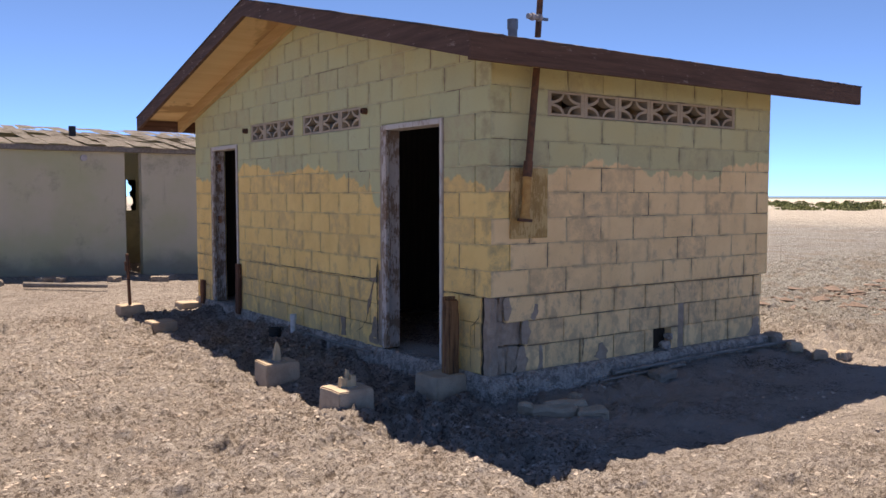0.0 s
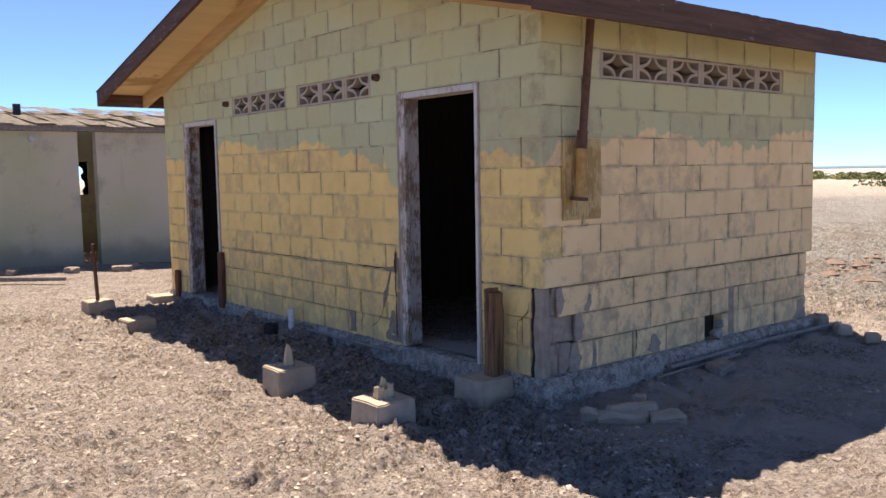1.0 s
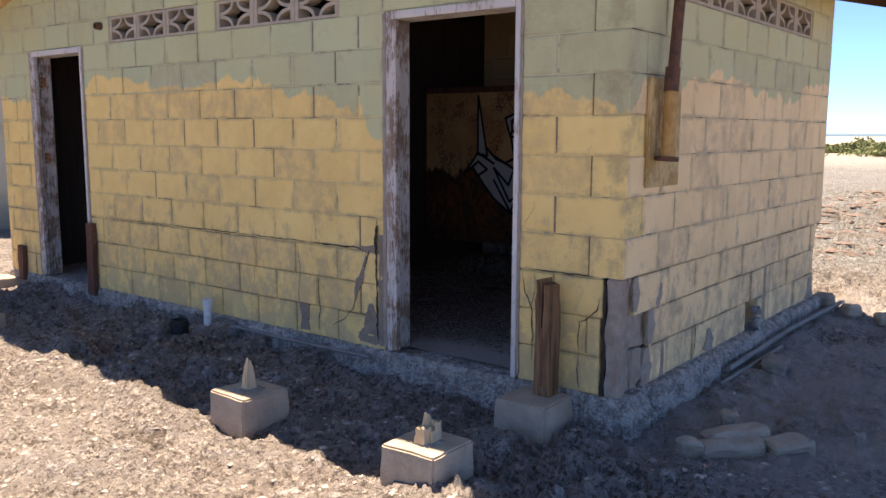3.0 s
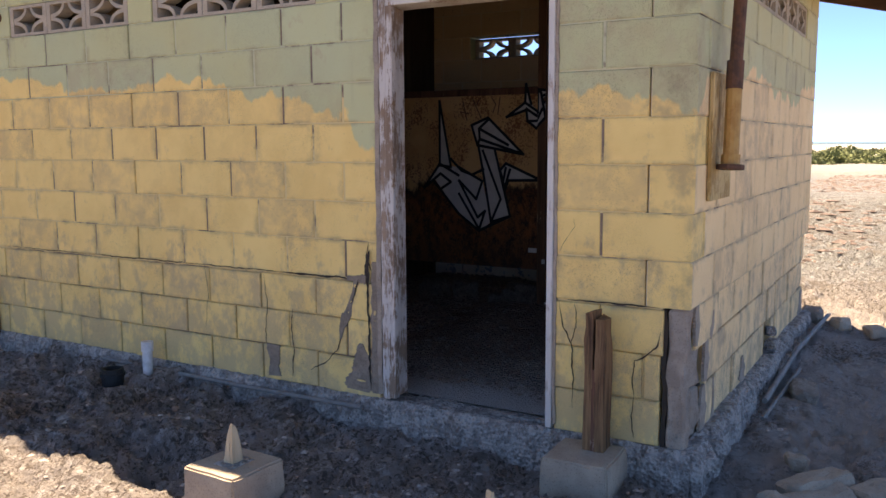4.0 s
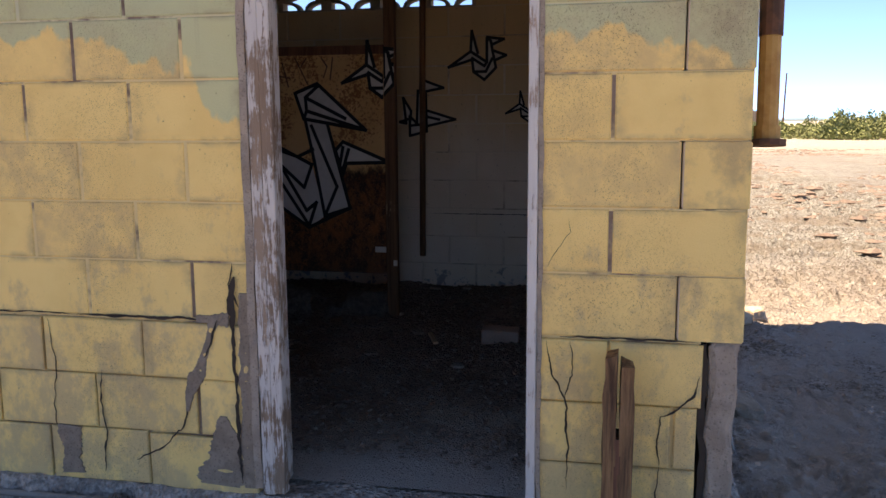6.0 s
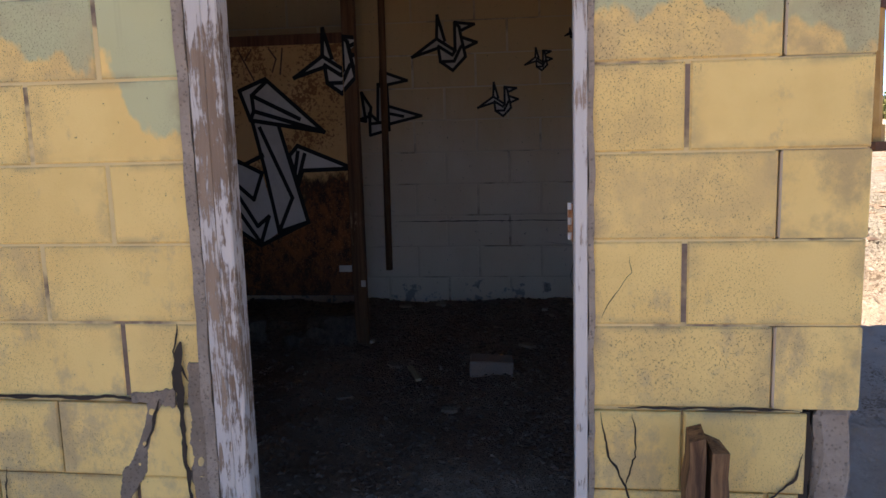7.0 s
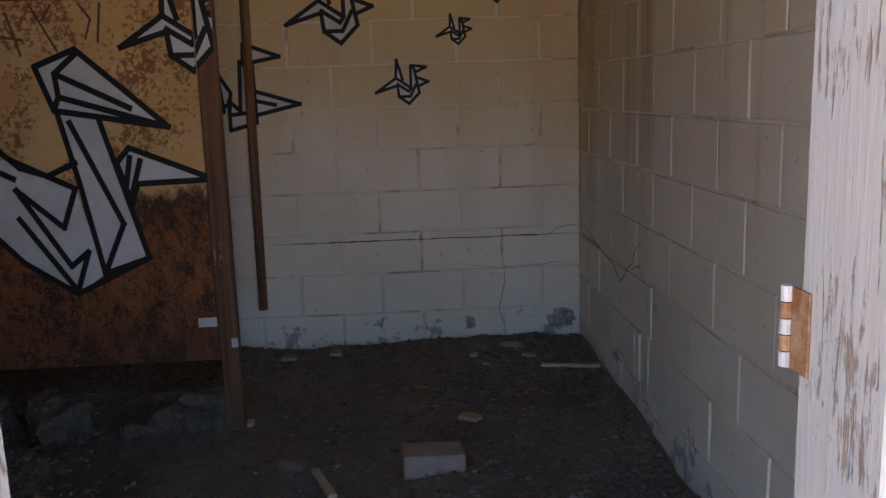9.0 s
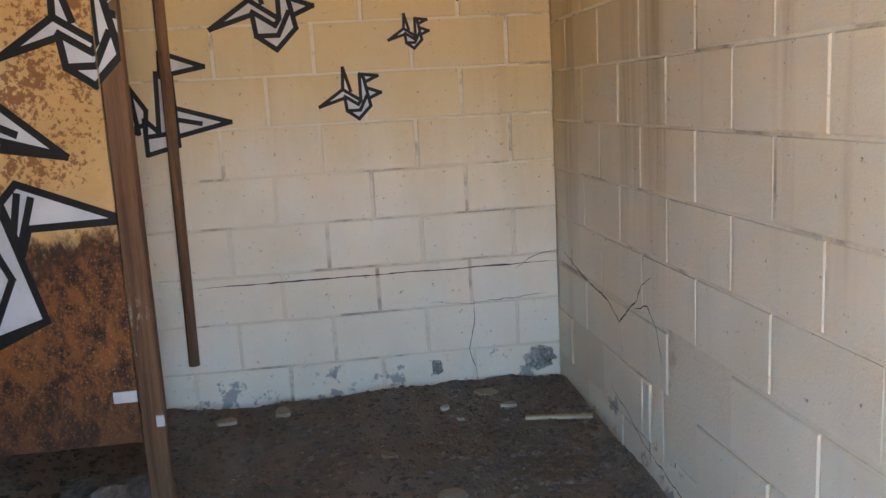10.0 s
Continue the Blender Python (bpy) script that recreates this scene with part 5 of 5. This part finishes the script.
BIRD_FILL = [[(-80, -32), (-18, 10), (2, 5), (27, -20), (22, -48), (-10, -45), (-14, -12)], [(-18, 10), (-15, 65), (2, 5)], [(27, -20), (27, 47), (72, 41), (42, 20), (52, -35), (20, -67), (-10, -45)], [(47, 10), (80, -2), (50, -15)]]
BIRD_LINES = [[(-80, -32), (-18, 10), (27, -20)], [(-80, -32), (-14, -12), (-10, -45), (20, -67), (52, -35), (42, 14), (38, 36), (27, 47), (74, 41), (44, 28)],
              [(-18, 10), (-15, 65), (2, 5)], [(-14, -8), (20, -30), (27, -20), (27, 44)], [(47, 10), (80, -2), (50, -15)], [(-10, -45), (24, -45), (42, -10)]]


def bird(y, z, size, surfaces, lift, width):
    """A folded-paper bird in grey-white and black spray paint, about (y, z) on a wall facing -x."""
    k = 0.00158 * size

    t = thing("bird_graffiti", "spray-painted folded-paper bird in grey-white with black outlines", "graffiti", None, "graffiti birds")
    for surface, y_far, y_near in surfaces:
        def at(u, v, l):
            return Vector((surface - l, y - u * k, z + v * k))
        keep = ((y - y_far) / k, (y - y_near) / k)
        part("fill", fills(BIRD_FILL, at, lift, keep), M["chalk"], t)
        part("outline", strokes(BIRD_LINES, width / k, at, lift + 0.001, keep), M["ink"], t)


WALL_IN = XB - T
for y, z, size, width in ((6.905, 1.568, 1.0, 0.014), (7.235, 1.925, 1.62, 0.020), (6.65, 1.805, 0.66, 0.012), (6.45, 1.952, 0.30, 0.009)):
    bird(y, z, size, [(WALL_IN, 99.0, 0.0)], 0.004, width)
bird(7.715, 1.785, 1.62, [(7.34, 99.0, 7.656), (7.318, 7.647, 7.582)], 0.003, 0.021)


def wing_at(u, v, l):
    return Vector((WALL_IN - l, 7.640 - u * 0.0026, 1.525 + v * 0.0026))


winged = thing("bird_graffiti", "spray-painted folded-paper bird with two wings spread, behind the hanging pipe", "graffiti", None, "graffiti birds")
WING_FILL = [[(-2, 92), (62, 68), (-4, 56)], [(12, 8), (95, -18), (14, -36)], [(-10, 62), (12, 60), (14, -50), (-34, -62), (-34, -8), (-14, -28)], [(-52, 42), (-30, 6), (-34, -30), (-54, -26)]]
WING_LINES = [[(-2, 92), (62, 68), (-4, 56), (-2, 92)], [(12, 8), (95, -18), (14, -36), (12, 8)], [(-10, 62), (-14, -28), (-34, -8), (-34, -62), (14, -50), (12, 60)],
              [(-52, 42), (-30, 6), (-34, -30)], [(-52, 42), (-44, -28), (-62, -24), (-30, -14)], [(0, 50), (2, -40)], [(14, -10), (50, -18)], [(-30, -34), (10, -30)]]
part("fill", fills(WING_FILL, wing_at, 0.004), M["chalk"], winged)
part("outline", strokes(WING_LINES, 7.5, wing_at, 0.005), M["ink"], winged)


def sheet_at(u, v, l):
    return Vector((7.34 - l, 8.345 - 0.001225 * u, 1.885 - 0.001333 * v))


big = thing("bird_graffiti", "large spray-painted folded-paper bird on the rusted sheet", "graffiti", None, "graffiti birds")
part("fill", fills([
    [(95, 180), (215, 137), (468, 352), (138, 298)],
    [(145, 300), (265, 325), (375, 715), (238, 755)],
    [(0, 430), (175, 512), (238, 755), (150, 810), (0, 715), (-190, 500), (-120, 420)],
    [(305, 445), (345, 405), (590, 500), (362, 505), (340, 560)],
    [(-145, 30), (-60, 430), (-145, 420)],
    [(-270, 560), (-145, 410), (0, 480), (-30, 520), (-140, 470)]], sheet_at, 0.003), M["chalk"], big)
part("outline", strokes([
    [(95, 180), (215, 137), (468, 352), (138, 298), (95, 180)],
    [(215, 150), (150, 200), (360, 298)], [(150, 200), (155, 262), (138, 298)], [(155, 262), (468, 352)],
    [(145, 300), (190, 500), (238, 755), (375, 715), (265, 325)], [(178, 330), (308, 615), (238, 755)],
    [(375, 715), (150, 810), (0, 715), (-190, 520)], [(0, 430), (175, 512), (130, 620), (0, 510), (140, 730), (195, 690), (150, 805)],
    [(0, 590), (150, 800)], [(345, 405), (590, 500), (362, 505), (340, 560), (305, 445), (345, 405)], [(345, 430), (325, 520)], [(375, 440), (340, 540)],
    [(-145, 30), (-60, 430), (-145, 420), (-145, 30)], [(-60, 380), (20, 450), (100, 475), (185, 440)],
    [(-270, 560), (-145, 410), (0, 480)], [(-270, 560), (-140, 470), (-60, 520), (-130, 560)]], 17.0, sheet_at, 0.0045), M["ink"], big)
scrawl = thing("scrawl", "thin dark brown scratched strokes on the rusted sheet", "graffiti")
for line in ([(30, 40), (60, 150)], [(100, 20), (165, 140)], [(130, 60), (160, 20)], [(240, 20), (270, 60), (250, 110)], [(300, 20), (285, 120)], [(10, 100), (70, 110)]):
    part("stroke", strokes([line], 7.0, sheet_at, 0.003), M["rust_pipe"], scrawl)

# ---- clutter indoors ----
ob = part("loose_brick", boxes(((-0.055, -0.105, 0), (0.055, 0.105, 0.085)), bevel=0.006), M["brick"], None, at=pose(6.86, 6.865, 0.235, 3, -4, 4))
tagged(ob, "loose pinkish brick lying on the indoor dirt", "brick")
for i, (x, y, sx, sy, sz) in enumerate(((7.32, 7.78, 0.13, 0.20, 0.17), (7.36, 8.30, 0.16, 0.13, 0.16), (7.40, 8.62, 0.16, 0.14, 0.15), (7.28, 7.98, 0.08, 0.09, 0.07))):
    ob = part("rubble_lump", roughen(roughen(rock((sx, sy, sz), 11.0 + i, 0.9), 0.030, 17.0, i), 0.014, 42.0, i), M["lump"], None, at=pose(x, y, 0.27, 0, 0, 35 * i), smooth=False)
    tagged(ob, "crumbling lump of concrete under the rusted sheet", "rubble", "indoor rubble")
flakes = ((7.295, 7.55, 0.10, 0.035, "pvc"), (7.585, 6.88, 0.09, 0.08, "pier"), (7.245, 6.70, 0.14, 0.12, "pier"), (8.065, 7.50, 0.13, 0.10, "pier"), (8.115, 7.28, 0.17, 0.09, "pier"), (8.10, 6.42, 0.15, 0.12, "pier"),
          (7.95, 6.36, 0.10, 0.06, "pier"), (7.98, 6.62, 0.07, 0.05, "chalk"), (7.86, 6.58, 0.05, 0.05, "pier"), (6.9, 7.35, 0.12, 0.08, "rubble"), (6.3, 7.0, 0.10, 0.07, "rubble"), (6.45, 7.5, 0.12, 0.09, "rubble"))
for i, (x, y, a, b, m) in enumerate(flakes):
    bm = bmesh.new()
    n = 7
    ring = [(a / 2 * math.cos(2 * math.pi * j / n) * (0.75 + 0.35 * noise.noise(Vector((i * 3.1, j * 1.3, 0)))), b / 2 * math.sin(2 * math.pi * j / n) * (0.8 + 0.5 * noise.noise(Vector((j * 1.7, i * 2.3, 5))))) for j in range(n)]
    lo = [bm.verts.new((u, v, 0)) for u, v in ring]
    hi = [bm.verts.new((u * 0.95, v * 0.95, 0.012)) for u, v in ring]
    bm.faces.new(hi)
    bm.faces.new(lo[::-1])
    for j in range(n):
        bm.faces.new((lo[j], lo[(j + 1) % n], hi[(j + 1) % n], hi[j]))
    z = 0.24 + max(0, x - 6.5) * 0.02 + 0.012
    ob = part("plaster_flake", bm, M[m], None, at=pose(x, y, z, 4 * math.sin(i), 5 * math.cos(i), 47 * i))
    tagged(ob, "thin fallen flake of plaster on the dirt", "debris", "fallen flakes")
for x, y, ln, turn in ((7.78, 6.20, 0.26, 78), (6.72, 7.22, 0.22, 20)):
    ob = part("wood_sliver", roughen(boxes(((-ln / 2, -0.014, 0), (ln / 2, 0.014, 0.014)), bevel=0.003), 0.004, 20.0, x), M["stake"], None, at=pose(x, y, 0.275, 0, 0, turn))
    tagged(ob, "pale sliver of wood on the indoor dirt", "debris")
for y, z, sx in ((7.690, 0.655, 0.035), (7.590, 0.575, 0.012)):
    ob = part("paper_scrap", boxes(((7.331 if sx > 0.03 else 7.311, y - sx, z), (7.3365 if sx > 0.03 else 7.3165, y + sx, z + 0.035))), M["chalk"])
    tagged(ob, "small torn white scrap stuck on the rusted sheet", "paper")


def crumbs(name, label, count, seed, box_of, size, mat, ground, keep=None, stretch=1.0, power=4):
    """Many small angular lumps, joined."""
    g = np.random.RandomState(seed)
    x, y = g.uniform(box_of[0], box_of[1], count), box_of[2] + (box_of[3] - box_of[2]) * g.rand(count) ** box_of[4]
    if keep is not None:
        ok = keep(x, y)
        x, y = x[ok], y[ok]
    n = len(x)
    s = size[0] + (size[1] - size[0]) * g.rand(n) ** power
    a = g.uniform(0, 6.283, n)
    z = ground(x, y)
    base = np.array([(1, 0, 0), (0, 1, 0), (-1, 0, 0), (0, -1, 0), (0.25, 0.1, 0.40), (0, 0, -0.5)])
    k = g.uniform(0.55, 1.3, (n, 6)) * s[:, None]
    bx = k * (base[:, 0] * np.cos(a)[:, None] - base[:, 1] * np.sin(a)[:, None])
    by = k * (base[:, 0] * np.sin(a)[:, None] + base[:, 1] * np.cos(a)[:, None])
    verts = np.stack([x[:, None] + bx, y[:, None] + by * stretch, z[:, None] + k * base[:, 2]], axis=-1).reshape(-1, 3)
    tri = np.array([(0, 1, 4), (1, 2, 4), (2, 3, 4), (3, 0, 4), (1, 0, 5), (2, 1, 5), (3, 2, 5), (0, 3, 5)])
    faces = (np.arange(n)[:, None, None] * 6 + tri).reshape(-1, 3)
    me = bpy.data.meshes.new(name)
    me.from_pydata(verts.tolist(), [], faces.tolist())
    me.materials.append(mat)
    return tagged(new(name, me), label, "debris", "", "stuff")


def floor_z(x, y):
    return 0.203 + np.clip((x - XF - 0.12) / 0.7, 0, 1) * 0.045 + np.clip(x - 6.5, 0, 2) * 0.02 + (fbm(x, y, 4.0, 4, 41, 0.6) - 0.5) * 0.07


crumbs("floor_grit", "grit and crumbs of plaster strewn over the dirt", 24000, 7, (5.2, 8.26, 6.07, 9.1, 1.3), (0.002, 0.021), M["grit"], floor_z)
crumbs("floor_chips", "pale chips of plaster strewn over the dirt", 6500, 9, (5.4, 8.26, 6.07, 9.1, 1.3), (0.003, 0.020), M["rubble"], floor_z)


def sand_z(x, y):
    return float(ground_height(np.array([x]), np.array([y]))[0])


def open_yard(x, y):
    packed = (x > 4.5) & (y < YS) & (y > 3.6) & (fbm(x, y, 1.7, 3, 57) < 0.60)
    return ~((x > XF - 0.08) & (x < XB) & (y > YS - 0.12) & (y < YL)) & ~packed


crumbs("sand_clods", "small clods and chips of dried crust on the sand", 26000, 17, (0.9, 7.5, 1.9, 11.0, 1.0), (0.004, 0.024), M["clod"], lambda x, y: resting_height(x, y) + 0.003, open_yard, 1.0, 2.2)


def drifts(scale, level, seed):
    return lambda x, y: open_yard(x, y) & (fbm(x, y, scale, 3, seed) > level)


# clods whose dark colour fills in for shaded hollows of the sand
crumbs("dark_clods", "clods and crusts coloured dark for shaded cavities, in drifts on the sand", 14000, 19, (0.9, 10.0, 1.9, 12.0, 1.0), (0.006, 0.024), M["dark_clod"], lambda x, y: resting_height(x, y) + 0.002, drifts(1.3, 0.53, 91), 1.0, 2.6)
# dark grit colour gives far clods the look of their shadow flecks
crumbs("far_clods", "dark ridges and clods scattered over the open sand", 20000, 23, (9.5, 45.0, -16.0, 9.0, 1.0), (0.025, 0.13), M["grit"], lambda x, y: ground_height(x, y) - 0.006, drifts(0.33, 0.49, 95), 1.7, 3)


def broken(size, seed, amount=0.018):
    """A squarish broken piece of concrete with knocked-off edges."""
    bm = boxes(((-size[0], -size[1], -size[2]), (size[0], size[1], size[2])), bevel=min(size) * 0.35)
    bmesh.ops.subdivide_edges(bm, edges=bm.edges[:], cuts=4, use_grid_fill=True)
    return roughen(roughen(bm, amount, 9.0, seed), amount * 0.5, 30.0, seed + 3)


STONES = ((5.44, 5.48, 0.05, 0.045, 0.045, 20, "pale stone lying on the shaded sand"), (4.95, 5.50, 0.06, 0.055, 0.055, -40, "broken end of a concrete kerb on the sand"),
          (5.09, 5.35, 0.165, 0.065, 0.055, -46, "long broken piece of concrete kerb on the sand"), (5.27, 5.13, 0.11, 0.075, 0.045, -38, "broken end of concrete half sunk in sand"),
          (5.22, 5.37, 0.16, 0.075, 0.05, -40, "flat broken piece of concrete on the sand"), (8.66, 5.36, 0.095, 0.065, 0.05, 30, "rounded lump of concrete off the wall corner"),
          (8.82, 5.22, 0.095, 0.055, 0.05, 12, "squared lump of concrete off the wall corner"), (8.58, 5.60, 0.065, 0.065, 0.055, 60, "dark lump of concrete off the wall corner"),
          (6.60, 5.60, 0.13, 0.07, 0.035, 8, "shaded lump of rubble beside the conduit"), (8.52, 5.80, 0.08, 0.08, 0.09, 0, "dark lump at the foot of the wall"))
for i, (x, y, sx, sy, sz, turn, label) in enumerate(STONES):
    # lumps off the wall corner get pale tan in place of sun on them
    ob = part("yard_stone", broken((sx, sy, sz), 20.0 + i), M["pier"] if i < 8 else M["rubble"], None, at=pose(x, y, sand_z(x, y) + sz * (0.12 if 0 < i < 5 else 0.5) + 0.01, 6 * math.sin(i), 5 * math.cos(i), turn))
    tagged(ob, label, "stone", "stones in the yard")

# ---- long shed behind ----
SHED_Y, GAP0, GAP1 = 17.4, 5.28, 5.59
shed = thing("long_shed", "long derelict shed of greenish stucco with a ruined roof", "shed")
for x0, x1 in ((-7.0, GAP0), (GAP1, 12.5)):
    bm = boxes(((x0, SHED_Y, -0.3), (x1, SHED_Y + 0.2, 2.40)))
    part("wall", bm, M["stucco"], shed)
for lo, hi in (((-7.0, 20.9, -0.3), (6.24, 21.1, 2.98)), ((6.24, 20.9, -0.3), (6.46, 21.1, 1.25)), ((6.24, 20.9, 1.95), (6.46, 21.1, 2.98)), ((6.46, 20.9, -0.3), (12.5, 21.1, 2.98)), ((-7.0, SHED_Y + 0.2, -0.3), (-6.8, 20.9, 2.6)), ((12.3, SHED_Y + 0.2, -0.3), (12.5, 20.9, 2.6))):
    part("wall", boxes((lo, hi)), M["stucco"], shed)
part("lintel", boxes(((-7.2, SHED_Y - 0.10, 2.40), (12.6, SHED_Y + 0.05, 2.50)), bevel=0.01), M["grey_plank"], shed)
for i in range(33):
    x = -6.9 + i * 0.6
    bm = bmesh.new()
    bm.faces.new([bm.verts.new(p) for p in ((x, SHED_Y - 0.12, 2.495), (x + 0.045, SHED_Y - 0.12, 2.495), (x + 0.045, 21.2, 3.06), (x, 21.2, 3.06))])
    bmesh.ops.solidify(bm, geom=bm.faces[:], thickness=0.12)
    part("rafter", bm, M["grey_plank"], shed)
rng = random.Random(31)
x = -7.0
while x < 12.4:
    w = rng.uniform(0.14, 0.34)
    a = rng.uniform(-0.26, -0.08)
    for i in range(4):
        y0, y1 = SHED_Y + (a if i == 0 else i * 0.95 - 0.03), SHED_Y + (i + 1) * 0.95
        if rng.random() < (0.05 if i == 0 else 0.07):
            continue
        bm = bmesh.new()
        z0 = 2.515 + (y0 - SHED_Y) * 0.15 + rng.uniform(0.0, 0.06)
        z1 = 2.515 + (y1 - SHED_Y) * 0.15 + rng.uniform(0.0, 0.04)
        skew = rng.uniform(-0.05, 0.05)
        vs = [bm.verts.new(p) for p in ((x, y0, z0), (x + w - 0.01, y0 + rng.uniform(-0.1, 0.1), z0 + rng.uniform(-0.015, 0.015)), (x + w - 0.01 + skew, y1 + rng.uniform(-0.12, 0.12), z1), (x + skew, y1, z1))]
        bm.faces.new(vs)
        bmesh.ops.solidify(bm, geom=bm.faces[:], thickness=0.018)
        part("roof_board", bm, M["shingle"], shed)
    x += w
# what is left of the plaster round the hole in the rear wall
bm = bmesh.new()
edge = [(6.47, 1.23), (6.36, 1.24), (6.33, 1.33), (6.39, 1.42), (6.38, 1.52), (6.33, 1.58), (6.31, 1.66), (6.37, 1.73), (6.35, 1.80), (6.29, 1.86), (6.27, 1.97), (6.47, 1.97)]
vs = [bm.verts.new((x, 20.93, z)) for x, z in edge]
bm.faces.new(vs)
bmesh.ops.solidify(bm, geom=bm.faces[:], thickness=0.06)
part("broken_wall_edge", bm, M["stucco"], shed)
for x in (4.75, 1.0):
    part("roof_vent", tube(bmesh.new(), (x, 19.2, 2.68), (x, 19.2, 2.99), 0.07), M["black"], shed)
part("lamp_base", tube(bmesh.new(), (4.55, SHED_Y - 0.04, 2.28), (4.55, SHED_Y + 0.01, 2.28), 0.06), M["glass_cap"], shed)
ob = part("fallen_post", tube(bmesh.new(), (0, 0, 0), (1.3, 0.0, -0.03), 0.045, 0.03), M["grey_plank"], None, at=pose(3.2, 15.6, 0.17, 0, 0, -32))
tagged(ob, "fallen weathered post lying on the sand", "post")
for i in range(9):
    x, y = 1.0 + i * 0.62 + 0.2 * math.sin(i * 2.1), 16.3 + 0.25 * math.sin(i * 1.7)
    ob = part("shed_rubble", rock((0.14 + 0.08 * (i % 3), 0.12, 0.09), 40.0 + i, 0.5), M["rubble"], None, at=pose(x, y, sand_z(x, y) + 0.03, 0, 0, 50 * i))
    tagged(ob, "lump of rubble in front of the shed", "rubble", "rubble by the shed")

# ---- far things ----


def bush_belt():
    rng = random.Random(5)
    verts, faces = [], []
    for i in range(330):
        az = radians(rng.uniform(38, 122) if i < 210 else rng.uniform(88, 114))
        d = 62 + 60 * rng.random() ** 1.4 + (35 if az < radians(66) else 0)
        cx, cy = 0.9 + d * math.sin(az), 1.0 + d * math.cos(az)
        r, h = rng.uniform(1.4, 3.2), rng.uniform(0.55, 1.65) * (1.15 if az > radians(98) else 0.5 if az < radians(66) else 0.65)
        for j in range(560):
            a, q = rng.uniform(0, 6.283), rng.random() ** 0.5
            zz = rng.random() ** 0.8
            k = q * math.sqrt(max(0.05, 1 - zz * zz * 0.9)) * (0.8 + 0.3 * math.sin(a * 3 + i))
            p = Vector((cx + r * k * math.cos(a), cy + r * k * math.sin(a), h * zz * (0.8 + 0.35 * math.sin(a * 2 + i * 1.3))))
            s = rng.uniform(0.07, 0.19)
            u = Vector((rng.gauss(0, 1), rng.gauss(0, 1), rng.gauss(0, 1))).normalized()
            v = u.cross(Vector((rng.gauss(0, 1), rng.gauss(0, 1), rng.gauss(0, 1)))).normalized()
            o = len(verts)
            verts += [tuple(p + u * s), tuple(p + v * s * 0.5), tuple(p - u * s), tuple(p - v * s * 0.5)]
            faces.append((o, o + 1, o + 2, o + 3))
    me = bpy.data.meshes.new("desert_scrub")
    me.from_pydata(verts, [], faces)
    me.materials.append(M["leaves"])
    tagged(new("desert_scrub", me), "belt of dusty green desert scrub beyond the sand", "scrub", "", "stuff")


bush_belt()


def polar(az, d):
    return 1.5 + d * math.sin(radians(az)), 5.5 + d * math.cos(radians(az))


hx, hy = polar(97.0, 185)
house = thing("far_house", "low brown house with a shallow gable roof behind scrub", "house", pose(hx, hy, 0.0, 0, 0, -8))
part("wall", boxes(((-4, -5.5, -0.2), (4, 5.5, 2.4))), M["far_wall"], house)
bm = bmesh.new()
vs = [bm.verts.new(p) for p in ((-4.5, -6.4, 2.35), (4.5, -6.4, 2.35), (4.5, 0, 3.7), (-4.5, 0, 3.7), (-4.5, 6.4, 2.35), (4.5, 6.4, 2.35))]
bm.faces.new((vs[0], vs[1], vs[2], vs[3]))
bm.faces.new((vs[3], vs[2], vs[5], vs[4]))
bmesh.ops.solidify(bm, geom=bm.faces[:], thickness=0.25)
part("roof", bm, M["roofing"], house)
bm = bmesh.new()
bm.faces.new([bm.verts.new(p) for p in ((-3.98, -5.4, 2.39), (-3.98, 0, 3.5), (-3.98, 5.4, 2.39))])
part("gable", bm, M["far_wall"], house)
px, py = polar(99.4, 120)
t = thing("utility_pole", "leaning dark utility pole on the horizon", "pole", pose(px, py, 0, 2, 3, 0))
part("shaft", tube(bmesh.new(), (0, 0, -0.3), (0, 0, 7.2), 0.14, 0.09), M["dark_post"], t)
sx, sy = 31.6, -2.64
t = thing("fence_stake", "weathered wooden stake leaning in the sand", "stake", pose(sx, sy, 0, 3, 4, 0))
part("shaft", roughen(tube(bmesh.new(), (0, 0, -0.2), (0, 0, 1.95), 0.10, 0.12, 10), 0.02, 4.0), M["stake"], t)
